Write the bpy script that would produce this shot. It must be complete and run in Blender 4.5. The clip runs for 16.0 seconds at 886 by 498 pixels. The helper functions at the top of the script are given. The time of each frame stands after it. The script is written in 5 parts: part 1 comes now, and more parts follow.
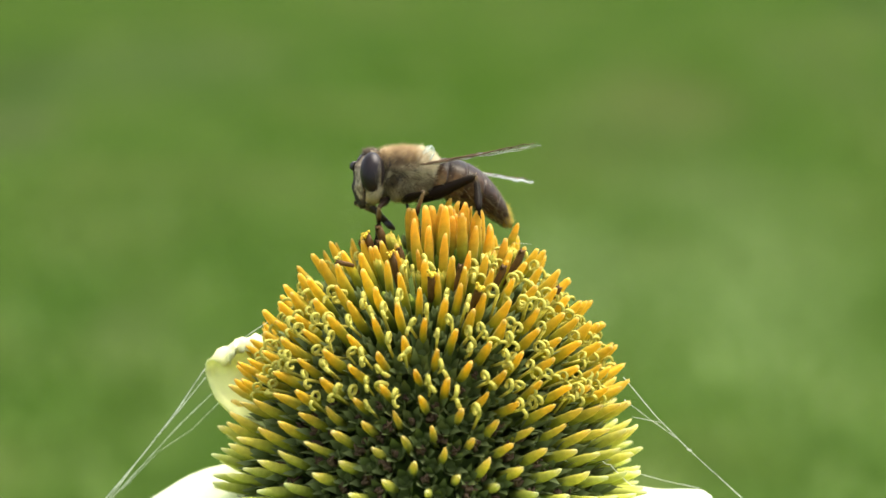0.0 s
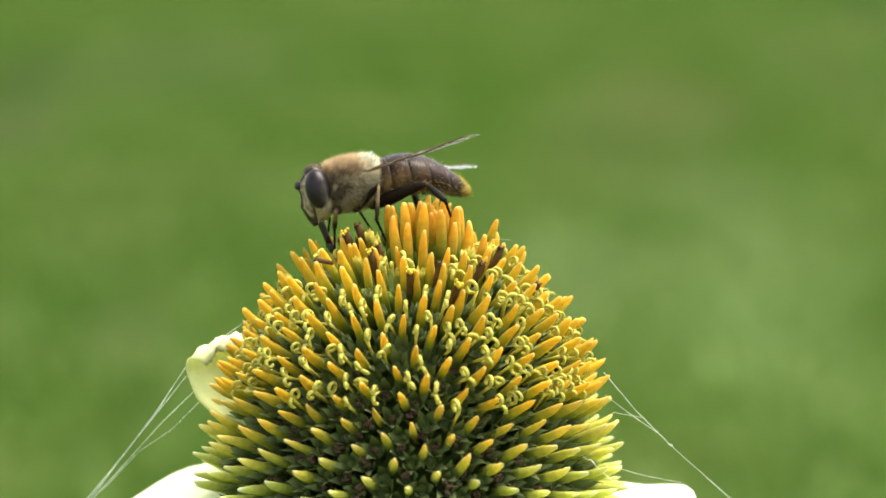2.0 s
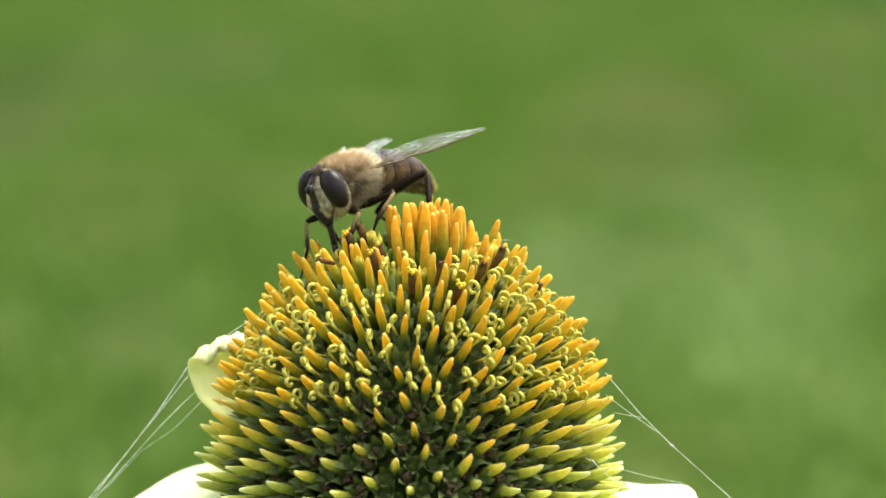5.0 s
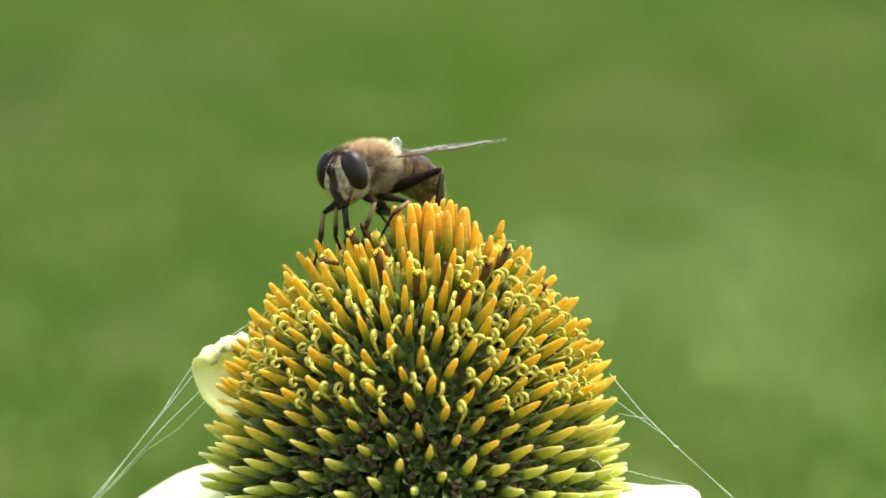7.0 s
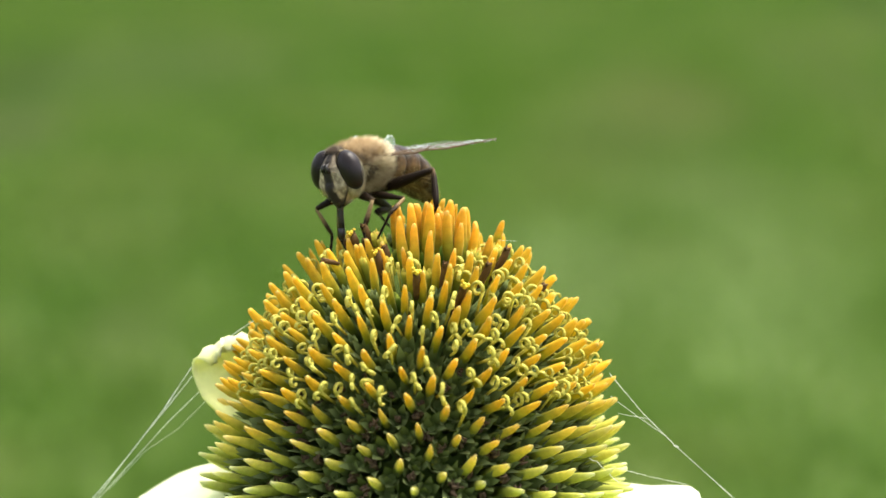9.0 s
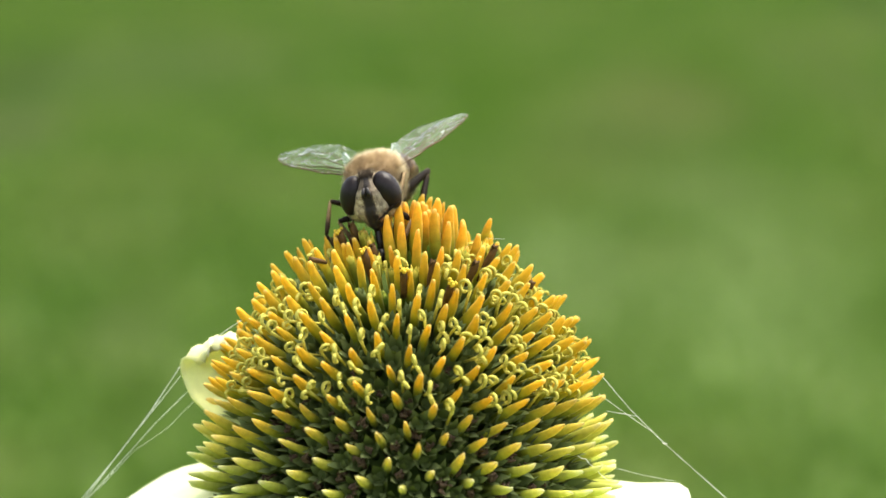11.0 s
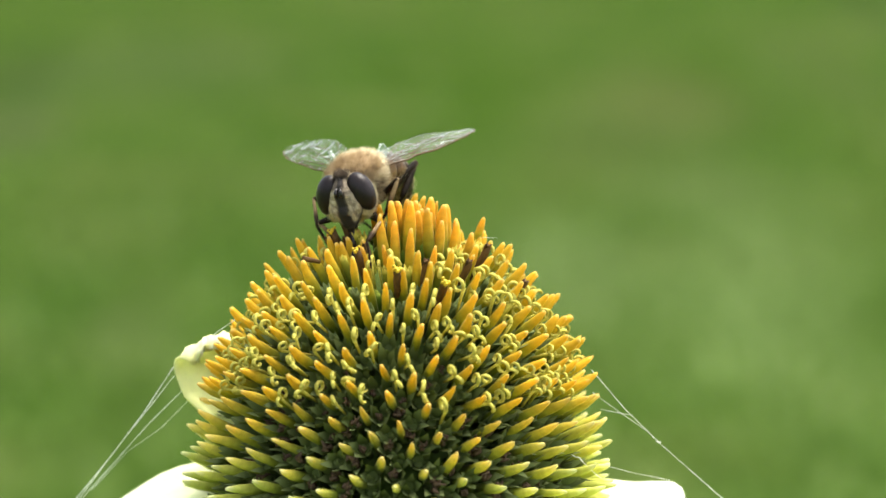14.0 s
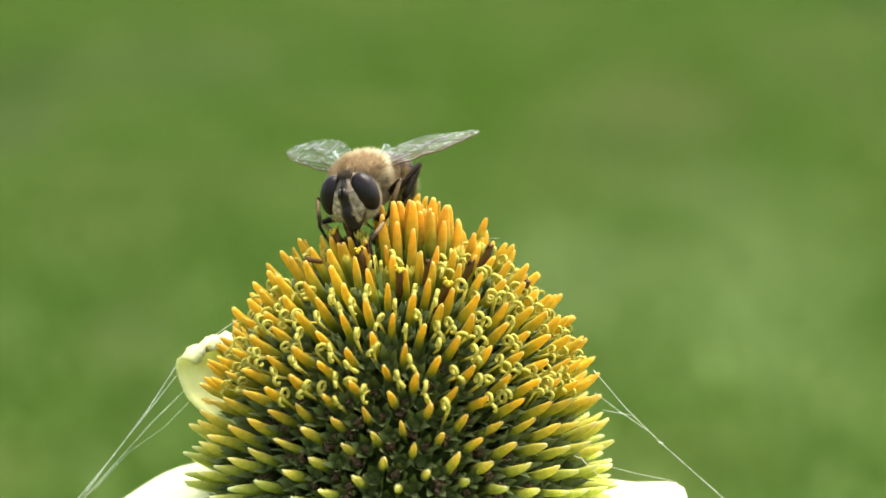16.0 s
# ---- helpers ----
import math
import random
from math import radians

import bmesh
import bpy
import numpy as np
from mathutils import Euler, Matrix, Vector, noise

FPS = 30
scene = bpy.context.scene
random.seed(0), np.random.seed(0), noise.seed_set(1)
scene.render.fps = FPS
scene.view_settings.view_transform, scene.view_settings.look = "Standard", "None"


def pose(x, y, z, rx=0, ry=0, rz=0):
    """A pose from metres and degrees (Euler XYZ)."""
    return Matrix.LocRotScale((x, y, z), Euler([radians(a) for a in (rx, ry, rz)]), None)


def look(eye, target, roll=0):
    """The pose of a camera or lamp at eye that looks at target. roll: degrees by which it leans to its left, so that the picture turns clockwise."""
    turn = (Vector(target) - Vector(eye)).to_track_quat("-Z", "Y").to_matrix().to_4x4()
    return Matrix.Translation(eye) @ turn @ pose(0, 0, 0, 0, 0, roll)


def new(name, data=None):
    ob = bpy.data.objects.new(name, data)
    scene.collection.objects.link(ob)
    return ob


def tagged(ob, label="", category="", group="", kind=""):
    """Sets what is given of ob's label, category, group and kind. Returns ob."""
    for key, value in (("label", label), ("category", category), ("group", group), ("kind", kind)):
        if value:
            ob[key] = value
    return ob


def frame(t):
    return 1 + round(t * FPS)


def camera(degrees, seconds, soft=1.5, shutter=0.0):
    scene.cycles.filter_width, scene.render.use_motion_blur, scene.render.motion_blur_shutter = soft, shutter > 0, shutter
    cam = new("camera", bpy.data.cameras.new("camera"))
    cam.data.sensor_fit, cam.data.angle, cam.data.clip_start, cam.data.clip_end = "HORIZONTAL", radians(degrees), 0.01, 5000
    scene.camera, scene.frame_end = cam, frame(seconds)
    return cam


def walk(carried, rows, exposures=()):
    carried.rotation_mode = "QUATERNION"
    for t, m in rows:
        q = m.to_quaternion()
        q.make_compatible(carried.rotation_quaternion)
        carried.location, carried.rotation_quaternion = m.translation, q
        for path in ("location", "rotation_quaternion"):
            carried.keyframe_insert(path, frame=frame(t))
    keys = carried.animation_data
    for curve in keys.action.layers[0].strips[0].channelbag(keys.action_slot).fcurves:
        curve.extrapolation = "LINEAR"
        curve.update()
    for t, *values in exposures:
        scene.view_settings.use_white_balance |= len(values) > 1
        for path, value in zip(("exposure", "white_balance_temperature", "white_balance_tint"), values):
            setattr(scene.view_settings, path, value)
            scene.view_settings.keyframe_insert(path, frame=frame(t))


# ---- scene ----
# ------------------------------------------------------------------ camera: stands still, looks 10 degrees down
FAR = 0.245                                     # camera to flower axis
EYE = Vector((0.0, -FAR * math.cos(radians(10)), 0.80 + FAR * math.sin(radians(10))))
AHEAD = Vector((0.0, math.cos(radians(10)), -math.sin(radians(10))))
RIGHT, UP = Vector((1, 0, 0)), Vector((0.0, math.sin(radians(10)), math.cos(radians(10))))
cam = camera(16.0, 16.0, soft=1.5)
cam.data.dof.use_dof = True
cam.data.dof.focus_distance = 0.241
cam.data.dof.aperture_fstop = 32.0
walk(cam, [(0, look(EYE, (0, 0, 0.8))), (16, look(EYE, (0, 0, 0.8)))])

# ------------------------------------------------------------------ daylight: bright thin overcast
world = bpy.data.worlds.new("sky")
scene.world = world
world.use_nodes = True
wn = world.node_tree.nodes
sky = wn.new("ShaderNodeTexSky")
sky.sky_type, sky.sun_disc = "NISHITA", False
sky.sun_elevation, sky.sun_rotation = radians(69), radians(67)
sky.air_density, sky.dust_density, sky.ozone_density = 1.0, 4.0, 0.5
veil = wn.new("ShaderNodeHueSaturation")          # thin cloud takes most of the blue out of the sky
veil.inputs["Saturation"].default_value = 0.45
world.node_tree.links.new(sky.outputs["Color"], veil.inputs["Color"])
world.node_tree.links.new(veil.outputs["Color"], wn["Background"].inputs["Color"])
wn["Background"].inputs["Strength"].default_value = 0.14
sun = new("sun", bpy.data.lights.new("sun", "SUN"))
sun.data.energy, sun.data.angle, sun.data.color = 1.95, radians(34), (1.0, 0.92, 0.78)
sun.matrix_world = look((0.24, 0.10, 1.48), (0, 0, 0.8))
scene.view_settings.exposure = 1.60


# ------------------------------------------------------------------ helpers
def spot(x, up, deep=0.0):
    """A place from millimetres to the right, up and away, as the standing eye sees the flower's plane."""
    d = FAR + deep * 0.001
    return EYE + AHEAD * d + (RIGHT * x + UP * up) * (0.001 * d / FAR)


def material(name, color, rough=0.5, metal=0.0, bump=0.0, scale=800.0, vary=0.15, transmit=0.0, spec=0.5, coat=0.0, sheen=0.0):
    """Base colour with two scales of variation and a fine relief."""
    m = bpy.data.materials.new(name)
    m.use_nodes = True
    nt, n = m.node_tree, m.node_tree.nodes
    b = n["Principled BSDF"]
    tc = n.new("ShaderNodeTexCoord")
    big, fine = n.new("ShaderNodeTexNoise"), n.new("ShaderNodeTexNoise")
    big.inputs["Scale"].default_value, fine.inputs["Scale"].default_value = scale * 0.25, scale * 2
    fine.inputs["Detail"].default_value = 4
    for t in (big, fine):
        nt.links.new(tc.outputs["Object"], t.inputs["Vector"])
    mix = n.new("ShaderNodeMath")
    mix.operation = "ADD"
    nt.links.new(big.outputs["Fac"], mix.inputs[0])
    nt.links.new(fine.outputs["Fac"], mix.inputs[1])
    rng = n.new("ShaderNodeMapRange")
    rng.inputs["From Min"].default_value, rng.inputs["From Max"].default_value = 0.6, 1.4
    rng.inputs["To Min"].default_value, rng.inputs["To Max"].default_value = 1 - 1.6 * vary, 1 + 1.6 * vary
    nt.links.new(mix.outputs[0], rng.inputs["Value"])
    mul = n.new("ShaderNodeVectorMath")
    mul.operation = "SCALE"
    mul.inputs[0].default_value = color
    nt.links.new(rng.outputs["Result"], mul.inputs["Scale"])
    nt.links.new(mul.outputs["Vector"], b.inputs["Base Color"])
    b.inputs["Roughness"].default_value, b.inputs["Metallic"].default_value = rough, metal
    b.inputs["Sheen Roughness"].default_value, b.inputs["Sheen Tint"].default_value = 0.35, (1.0, 0.85, 0.5, 1)
    b.inputs["Specular IOR Level"].default_value = spec
    b.inputs["Coat Weight"].default_value = coat
    b.inputs["Sheen Weight"].default_value = sheen
    if bump:
        bp = n.new("ShaderNodeBump")
        bp.inputs["Strength"].default_value, bp.inputs["Distance"].default_value = bump, 0.0002
        nt.links.new(fine.outputs["Fac"], bp.inputs["Height"])
        nt.links.new(bp.outputs["Normal"], b.inputs["Normal"])
    if transmit:
        add, tr = n.new("ShaderNodeMixShader"), n.new("ShaderNodeBsdfTranslucent")
        nt.links.new(mul.outputs["Vector"], tr.inputs["Color"])
        add.inputs["Fac"].default_value = transmit
        nt.links.new(b.outputs["BSDF"], add.inputs[1])
        nt.links.new(tr.outputs["BSDF"], add.inputs[2])
        nt.links.new(add.outputs["Shader"], n["Material Output"].inputs["Surface"])
    return m


def ramped(name, stops, rough=0.45, transmit=0.0, attr="along", low=None, z_low=0.0, z_high=1.0, vary=0.1, spec=0.4, bump=0.15, each=0.0, sheen=0.0):
    """Pigment that runs along a piece (its 'along' value); 'low' holds the stops of the pieces lower on the cone."""
    m = material(name, (1, 1, 1), rough, vary=vary, scale=900, bump=bump, spec=spec, sheen=sheen)
    nt, n = m.node_tree, m.node_tree.nodes
    mul = [x for x in n if x.bl_idname == "ShaderNodeVectorMath"][0]
    at = n.new("ShaderNodeAttribute")
    at.attribute_name = attr

    def ramp(st):
        r = n.new("ShaderNodeValToRGB")
        while len(r.color_ramp.elements) < len(st):
            r.color_ramp.elements.new(0.5)
        for e, (p, c) in zip(r.color_ramp.elements, st):
            e.position, e.color = p, (*c, 1)
        nt.links.new(at.outputs["Fac"], r.inputs["Fac"])
        return r.outputs["Color"]

    out = ramp(stops)
    if low:
        geo, sep, rng = n.new("ShaderNodeNewGeometry"), n.new("ShaderNodeSeparateXYZ"), n.new("ShaderNodeMapRange")
        info, ad = n.new("ShaderNodeObjectInfo"), n.new("ShaderNodeMath")
        nt.links.new(geo.outputs["Position"], sep.inputs[0])
        ad.operation, ad.inputs[1].default_value = "MULTIPLY_ADD", 0.0022
        nt.links.new(info.outputs["Random"], ad.inputs[0])
        nt.links.new(sep.outputs["Z"], ad.inputs[2])
        nt.links.new(ad.outputs[0], rng.inputs["Value"])
        rng.inputs["From Min"].default_value, rng.inputs["From Max"].default_value = z_low, z_high
        mx = n.new("ShaderNodeMix")
        mx.data_type = "RGBA"
        nt.links.new(rng.outputs["Result"], mx.inputs["Factor"])
        nt.links.new(ramp(low), mx.inputs["A"])
        nt.links.new(out, mx.inputs["B"])
        out = mx.outputs["Result"]
    if each:                                        # pieces differ a little from one another
        inf, fit, sc = n.new("ShaderNodeObjectInfo"), n.new("ShaderNodeMapRange"), n.new("ShaderNodeVectorMath")
        fit.inputs["To Min"].default_value, fit.inputs["To Max"].default_value = 1 - each, 1 + each * 0.7
        sc.operation = "SCALE"
        nt.links.new(inf.outputs["Random"], fit.inputs["Value"])
        nt.links.new(out, sc.inputs[0])
        nt.links.new(fit.outputs["Result"], sc.inputs["Scale"])
        out = sc.outputs["Vector"]
    nt.links.new(out, mul.inputs[0])
    if transmit:
        b = n["Principled BSDF"]
        add, tr = n.new("ShaderNodeMixShader"), n.new("ShaderNodeBsdfTranslucent")
        nt.links.new(mul.outputs["Vector"], tr.inputs["Color"])
        add.inputs["Fac"].default_value = transmit
        nt.links.new(b.outputs["BSDF"], add.inputs[1])
        nt.links.new(tr.outputs["BSDF"], add.inputs[2])
        nt.links.new(add.outputs["Shader"], n["Material Output"].inputs["Surface"])
    return m


def mesh_of(name, verts, faces, mat, along=None, smooth=True):
    me = bpy.data.meshes.new(name)
    me.from_pydata([tuple(v) for v in verts], [], faces)
    if along is not None:
        a = me.attributes.new("along", "FLOAT", "POINT")
        a.data.foreach_set("value", np.array(along, dtype=np.float32))
    me.materials.append(mat)
    if smooth:
        me.polygons.foreach_set("use_smooth", [True] * len(me.polygons))
    me.update()
    return me


def put(name, me, parent=None, m=None, label=""):
    ob = new(name, me)
    ob.parent = parent
    if m is not None:
        ob.matrix_basis = m
    return tagged(ob, label)


class Build:
    """Collects verts, faces and the along value of one mesh."""

    def __init__(self):
        self.v, self.f, self.a = [], [], []

    def ring_tube(self, pts, radii, sides=6, along=None, flat=1.0, side=None, cap=True):
        """A tube through pts; flat squeezes it across 'side'."""
        pts = [Vector(p) for p in pts]
        n, start = len(pts), len(self.v)
        ref = Vector(side) if side is not None else None
        prev = None
        for i, p in enumerate(pts):
            t = (pts[min(i + 1, n - 1)] - pts[max(i - 1, 0)]).normalized()
            if ref is not None:
                x = (ref - t * ref.dot(t)).normalized()
            elif prev is None:
                x = t.orthogonal().normalized()
            else:
                x = (prev - t * prev.dot(t)).normalized()
            prev = x
            y = t.cross(x)
            for k in range(sides):
                a = 2 * math.pi * k / sides
                self.v.append(p + (x * math.cos(a) + y * math.sin(a) * flat) * radii[i])
                self.a.append(along[i] if along else i / (n - 1))
        for i in range(n - 1):
            for k in range(sides):
                a, b = start + i * sides + k, start + i * sides + (k + 1) % sides
                self.f.append((a, b, b + sides, a + sides))
        if cap:
            self.f.append(tuple(start + k for k in reversed(range(sides))))
            self.f.append(tuple(start + (n - 1) * sides + k for k in range(sides)))

    def blob(self, centre, size, rows=10, cols=14, shape=None, along=0.5):
        """An ellipsoid; shape(unit) may push the unit vector's point about."""
        start = len(self.v)
        c, sx = Vector(centre), Vector(size)
        for i in range(rows + 1):
            p = math.pi * i / rows
            for k in range(cols):
                a = 2 * math.pi * k / cols
                u = Vector((math.cos(p), math.sin(p) * math.cos(a), math.sin(p) * math.sin(a)))
                q = Vector((u.x * sx.x, u.y * sx.y, u.z * sx.z))
                if shape:
                    q = shape(u, q)
                self.v.append(c + q)
                self.a.append(along)
        for i in range(rows):
            for k in range(cols):
                a, b = start + i * cols + k, start + i * cols + (k + 1) % cols
                self.f.append((a, a + cols, b + cols, b))

    def sheet(self, grid, thick=0.0, along=None):
        """A grid of points, given some thickness by a second skin."""
        r, c = len(grid), len(grid[0])
        start = len(self.v)
        g = [[Vector(p) for p in row] for row in grid]
        nor = [[None] * c for _ in range(r)]
        for i in range(r):
            for j in range(c):
                du = g[min(i + 1, r - 1)][j] - g[max(i - 1, 0)][j]
                dv = g[i][min(j + 1, c - 1)] - g[i][max(j - 1, 0)]
                nn = du.cross(dv)
                nor[i][j] = nn.normalized() if nn.length > 1e-12 else Vector((0, 0, 1))
        for s in (0.5, -0.5):
            for i in range(r):
                for j in range(c):
                    self.v.append(g[i][j] + nor[i][j] * thick * s)
                    self.a.append(along(i / (r - 1), j / (c - 1)) if along else i / (r - 1))
        o = start + r * c
        for i in range(r - 1):
            for j in range(c - 1):
                a = i * c + j
                self.f.append((start + a, start + a + c, start + a + c + 1, start + a + 1))
                self.f.append((o + a, o + a + 1, o + a + c + 1, o + a + c))
        edge = [(i, 0) for i in range(r)] + [(r - 1, j) for j in range(1, c)] + [(i, c - 1) for i in range(r - 2, -1, -1)] + [(0, j) for j in range(c - 2, 0, -1)]
        for (i, j), (k, l) in zip(edge, edge[1:] + edge[:1]):
            a, b = i * c + j, k * c + l
            self.f.append((start + a, o + a, o + b, start + b))

    def hair(self, p, d, length, width):
        p, d = Vector(p), Vector(d).normalized()
        x = d.orthogonal().normalized() * width
        y = d.cross(x)
        s = len(self.v)
        self.v += [p + x, p - x * 0.5 + y * 0.87, p - x * 0.5 - y * 0.87, p + d * length]
        self.a += [0, 0, 0, 1]
        self.f += [(s, s + 1, s + 3), (s + 1, s + 2, s + 3), (s + 2, s, s + 3)]

    def mesh(self, name, mat, smooth=True, unit=0.001):
        return mesh_of(name, [v * unit for v in self.v], self.f, mat, self.a, smooth)


def aim(p, d, spin=0.0):
    """A pose at p whose z runs along d."""
    d = Vector(d).normalized()
    return Matrix.Translation(p) @ Vector((0, 0, 1)).rotation_difference(d).to_matrix().to_4x4() @ Matrix.Rotation(spin, 4, "Z")


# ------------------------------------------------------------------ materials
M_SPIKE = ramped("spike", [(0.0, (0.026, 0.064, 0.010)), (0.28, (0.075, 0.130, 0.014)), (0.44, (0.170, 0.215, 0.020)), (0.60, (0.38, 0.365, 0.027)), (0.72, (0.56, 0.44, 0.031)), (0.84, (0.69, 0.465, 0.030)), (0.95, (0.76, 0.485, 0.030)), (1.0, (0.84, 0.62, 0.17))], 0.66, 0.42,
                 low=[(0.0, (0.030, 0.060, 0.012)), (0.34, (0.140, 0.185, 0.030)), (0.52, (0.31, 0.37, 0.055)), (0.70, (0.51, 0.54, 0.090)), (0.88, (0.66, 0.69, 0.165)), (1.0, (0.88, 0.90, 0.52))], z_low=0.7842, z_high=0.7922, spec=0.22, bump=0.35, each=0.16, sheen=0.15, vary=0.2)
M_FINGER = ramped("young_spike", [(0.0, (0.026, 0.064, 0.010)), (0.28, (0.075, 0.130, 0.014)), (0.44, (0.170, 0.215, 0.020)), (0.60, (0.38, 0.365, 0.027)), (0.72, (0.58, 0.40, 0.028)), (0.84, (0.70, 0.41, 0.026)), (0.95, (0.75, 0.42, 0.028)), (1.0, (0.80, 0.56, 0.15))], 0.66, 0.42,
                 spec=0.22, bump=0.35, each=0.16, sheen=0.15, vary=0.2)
M_CORE = material("receptacle", (0.090, 0.135, 0.030), 0.8, bump=0.5, scale=900, spec=0.1)
M_FLORET = ramped("floret", [(0.0, (0.062, 0.084, 0.023)), (0.5, (0.102, 0.135, 0.038)), (0.8, (0.145, 0.185, 0.058)), (1.0, (0.24, 0.28, 0.110))], 0.75, 0.2, spec=0.12)
M_BUD = ramped("bud", [(0.0, (0.06, 0.13, 0.014)), (0.6, (0.15, 0.25, 0.025)), (1.0, (0.34, 0.40, 0.05))], 0.7, 0.3, spec=0.25)
M_OPENING = ramped("opening_floret", [(0.0, (0.10, 0.15, 0.02)), (0.6, (0.34, 0.33, 0.035)), (1.0, (0.64, 0.50, 0.07))], 0.7, 0.3, spec=0.15)
M_WITHER = material("withered_corolla", (0.115, 0.076, 0.046), 0.85, spec=0.1, bump=0.6, scale=1500, vary=0.4)
M_STIGMA = material("stigma", (0.63, 0.58, 0.115), 0.7, bump=0.6, scale=2500, vary=0.25, transmit=0.3, spec=0.2)
M_ANTHER = material("anther_tube", (0.095, 0.052, 0.017), 0.6, spec=0.15, bump=0.4, scale=1200, vary=0.3)
M_POLLEN = material("pollen", (0.65, 0.45, 0.02), 0.7, bump=0.5, scale=2500)
M_PETAL = ramped("petal", [(0.0, (0.62, 0.72, 0.22)), (0.35, (0.86, 0.88, 0.55)), (1.0, (0.90, 0.91, 0.78))], 0.55, 0.35, vary=0.03)
M_PETAL_CURL = ramped("petal_curled", [(0.0, (0.62, 0.70, 0.20)), (0.35, (0.90, 0.91, 0.40)), (1.0, (0.96, 0.96, 0.62))], 0.5, 0.38, vary=0.05)
M_STEM = material("stem", (0.09, 0.16, 0.04), 0.55, bump=0.4, scale=400)
M_SILK = material("silk", (0.86, 0.88, 0.82), 0.4, vary=0.25, transmit=0.4)

M_THORAX = material("thorax_cuticle", (0.040, 0.026, 0.016), 0.6, bump=0.5, scale=1500, vary=0.3)
M_FUR = ramped("fur", [(0.0, (0.16, 0.10, 0.045)), (0.5, (0.44, 0.31, 0.15)), (1.0, (0.86, 0.69, 0.40))], 0.6, 0.35)
M_FUR_DARK = ramped("fur_flank", [(0.0, (0.085, 0.060, 0.032)), (1.0, (0.52, 0.40, 0.235))], 0.6, 0.35)
M_FUR_PALE = ramped("fur_pale", [(0.0, (0.52, 0.43, 0.24)), (1.0, (0.92, 0.84, 0.60))], 0.6, 0.35)
M_YELLOW_HAIR = ramped("fur_pollen", [(0.0, (0.45, 0.33, 0.05)), (1.0, (0.80, 0.62, 0.10))], 0.6, 0.35)
M_EYE = material("eye", (0.013, 0.009, 0.009), 0.30, bump=0.15, scale=6000, vary=0.3, spec=0.22)
M_FACE = ramped("face_dust", [(0.0, (0.013, 0.009, 0.007)), (0.35, (0.095, 0.070, 0.046)), (0.7, (0.29, 0.235, 0.155)), (1.0, (0.48, 0.41, 0.285))], 0.75, bump=0.7, vary=0.3)
M_SKULL = material("skull_dust", (0.52, 0.44, 0.28), 0.8, bump=0.6, scale=1800, vary=0.35)
M_CROWN = ramped("crown_hair", [(0.0, (0.03, 0.020, 0.012)), (1.0, (0.10, 0.070, 0.040))], 0.6, 0.3)
M_DARK = material("dark_cuticle", (0.012, 0.009, 0.008), 0.42, bump=0.3, scale=2000, vary=0.3)
M_ABDOMEN = ramped("abdomen_cuticle", [(0.0, (0.024, 0.013, 0.008)), (0.5, (0.075, 0.040, 0.016)), (1.0, (0.23, 0.14, 0.06))], 0.38, bump=0.3, vary=0.6, spec=0.17)
M_BAND = material("abdomen_band", (0.040, 0.024, 0.015), 0.45, bump=0.3, scale=2000, vary=0.3)
M_BELLY = material("abdomen_belly", (0.15, 0.095, 0.042), 0.55, bump=0.4, scale=2000, vary=0.3)
M_SCUTELLUM = material("scutellum", (0.62, 0.46, 0.20), 0.45, bump=0.2, scale=2000, transmit=0.2)
M_LEG = ramped("leg", [(0.0, (0.009, 0.0055, 0.003)), (0.82, (0.013, 0.008, 0.0045)), (0.94, (0.12, 0.08, 0.04)), (1.0, (0.34, 0.25, 0.13))], 0.5, spec=0.07)
M_TIBIA = ramped("tibia", [(0.0, (0.24, 0.17, 0.085)), (0.36, (0.19, 0.13, 0.062)), (0.58, (0.030, 0.018, 0.009)), (1.0, (0.018, 0.011, 0.006))], 0.5, spec=0.09)
M_TIBIA_HIND = ramped("tibia_hind", [(0.0, (0.10, 0.065, 0.03)), (0.22, (0.013, 0.008, 0.0045)), (1.0, (0.009, 0.0055, 0.003))], 0.5, spec=0.07)
M_VEIN = material("wing_vein", (0.10, 0.062, 0.034), 0.6, spec=0.15)


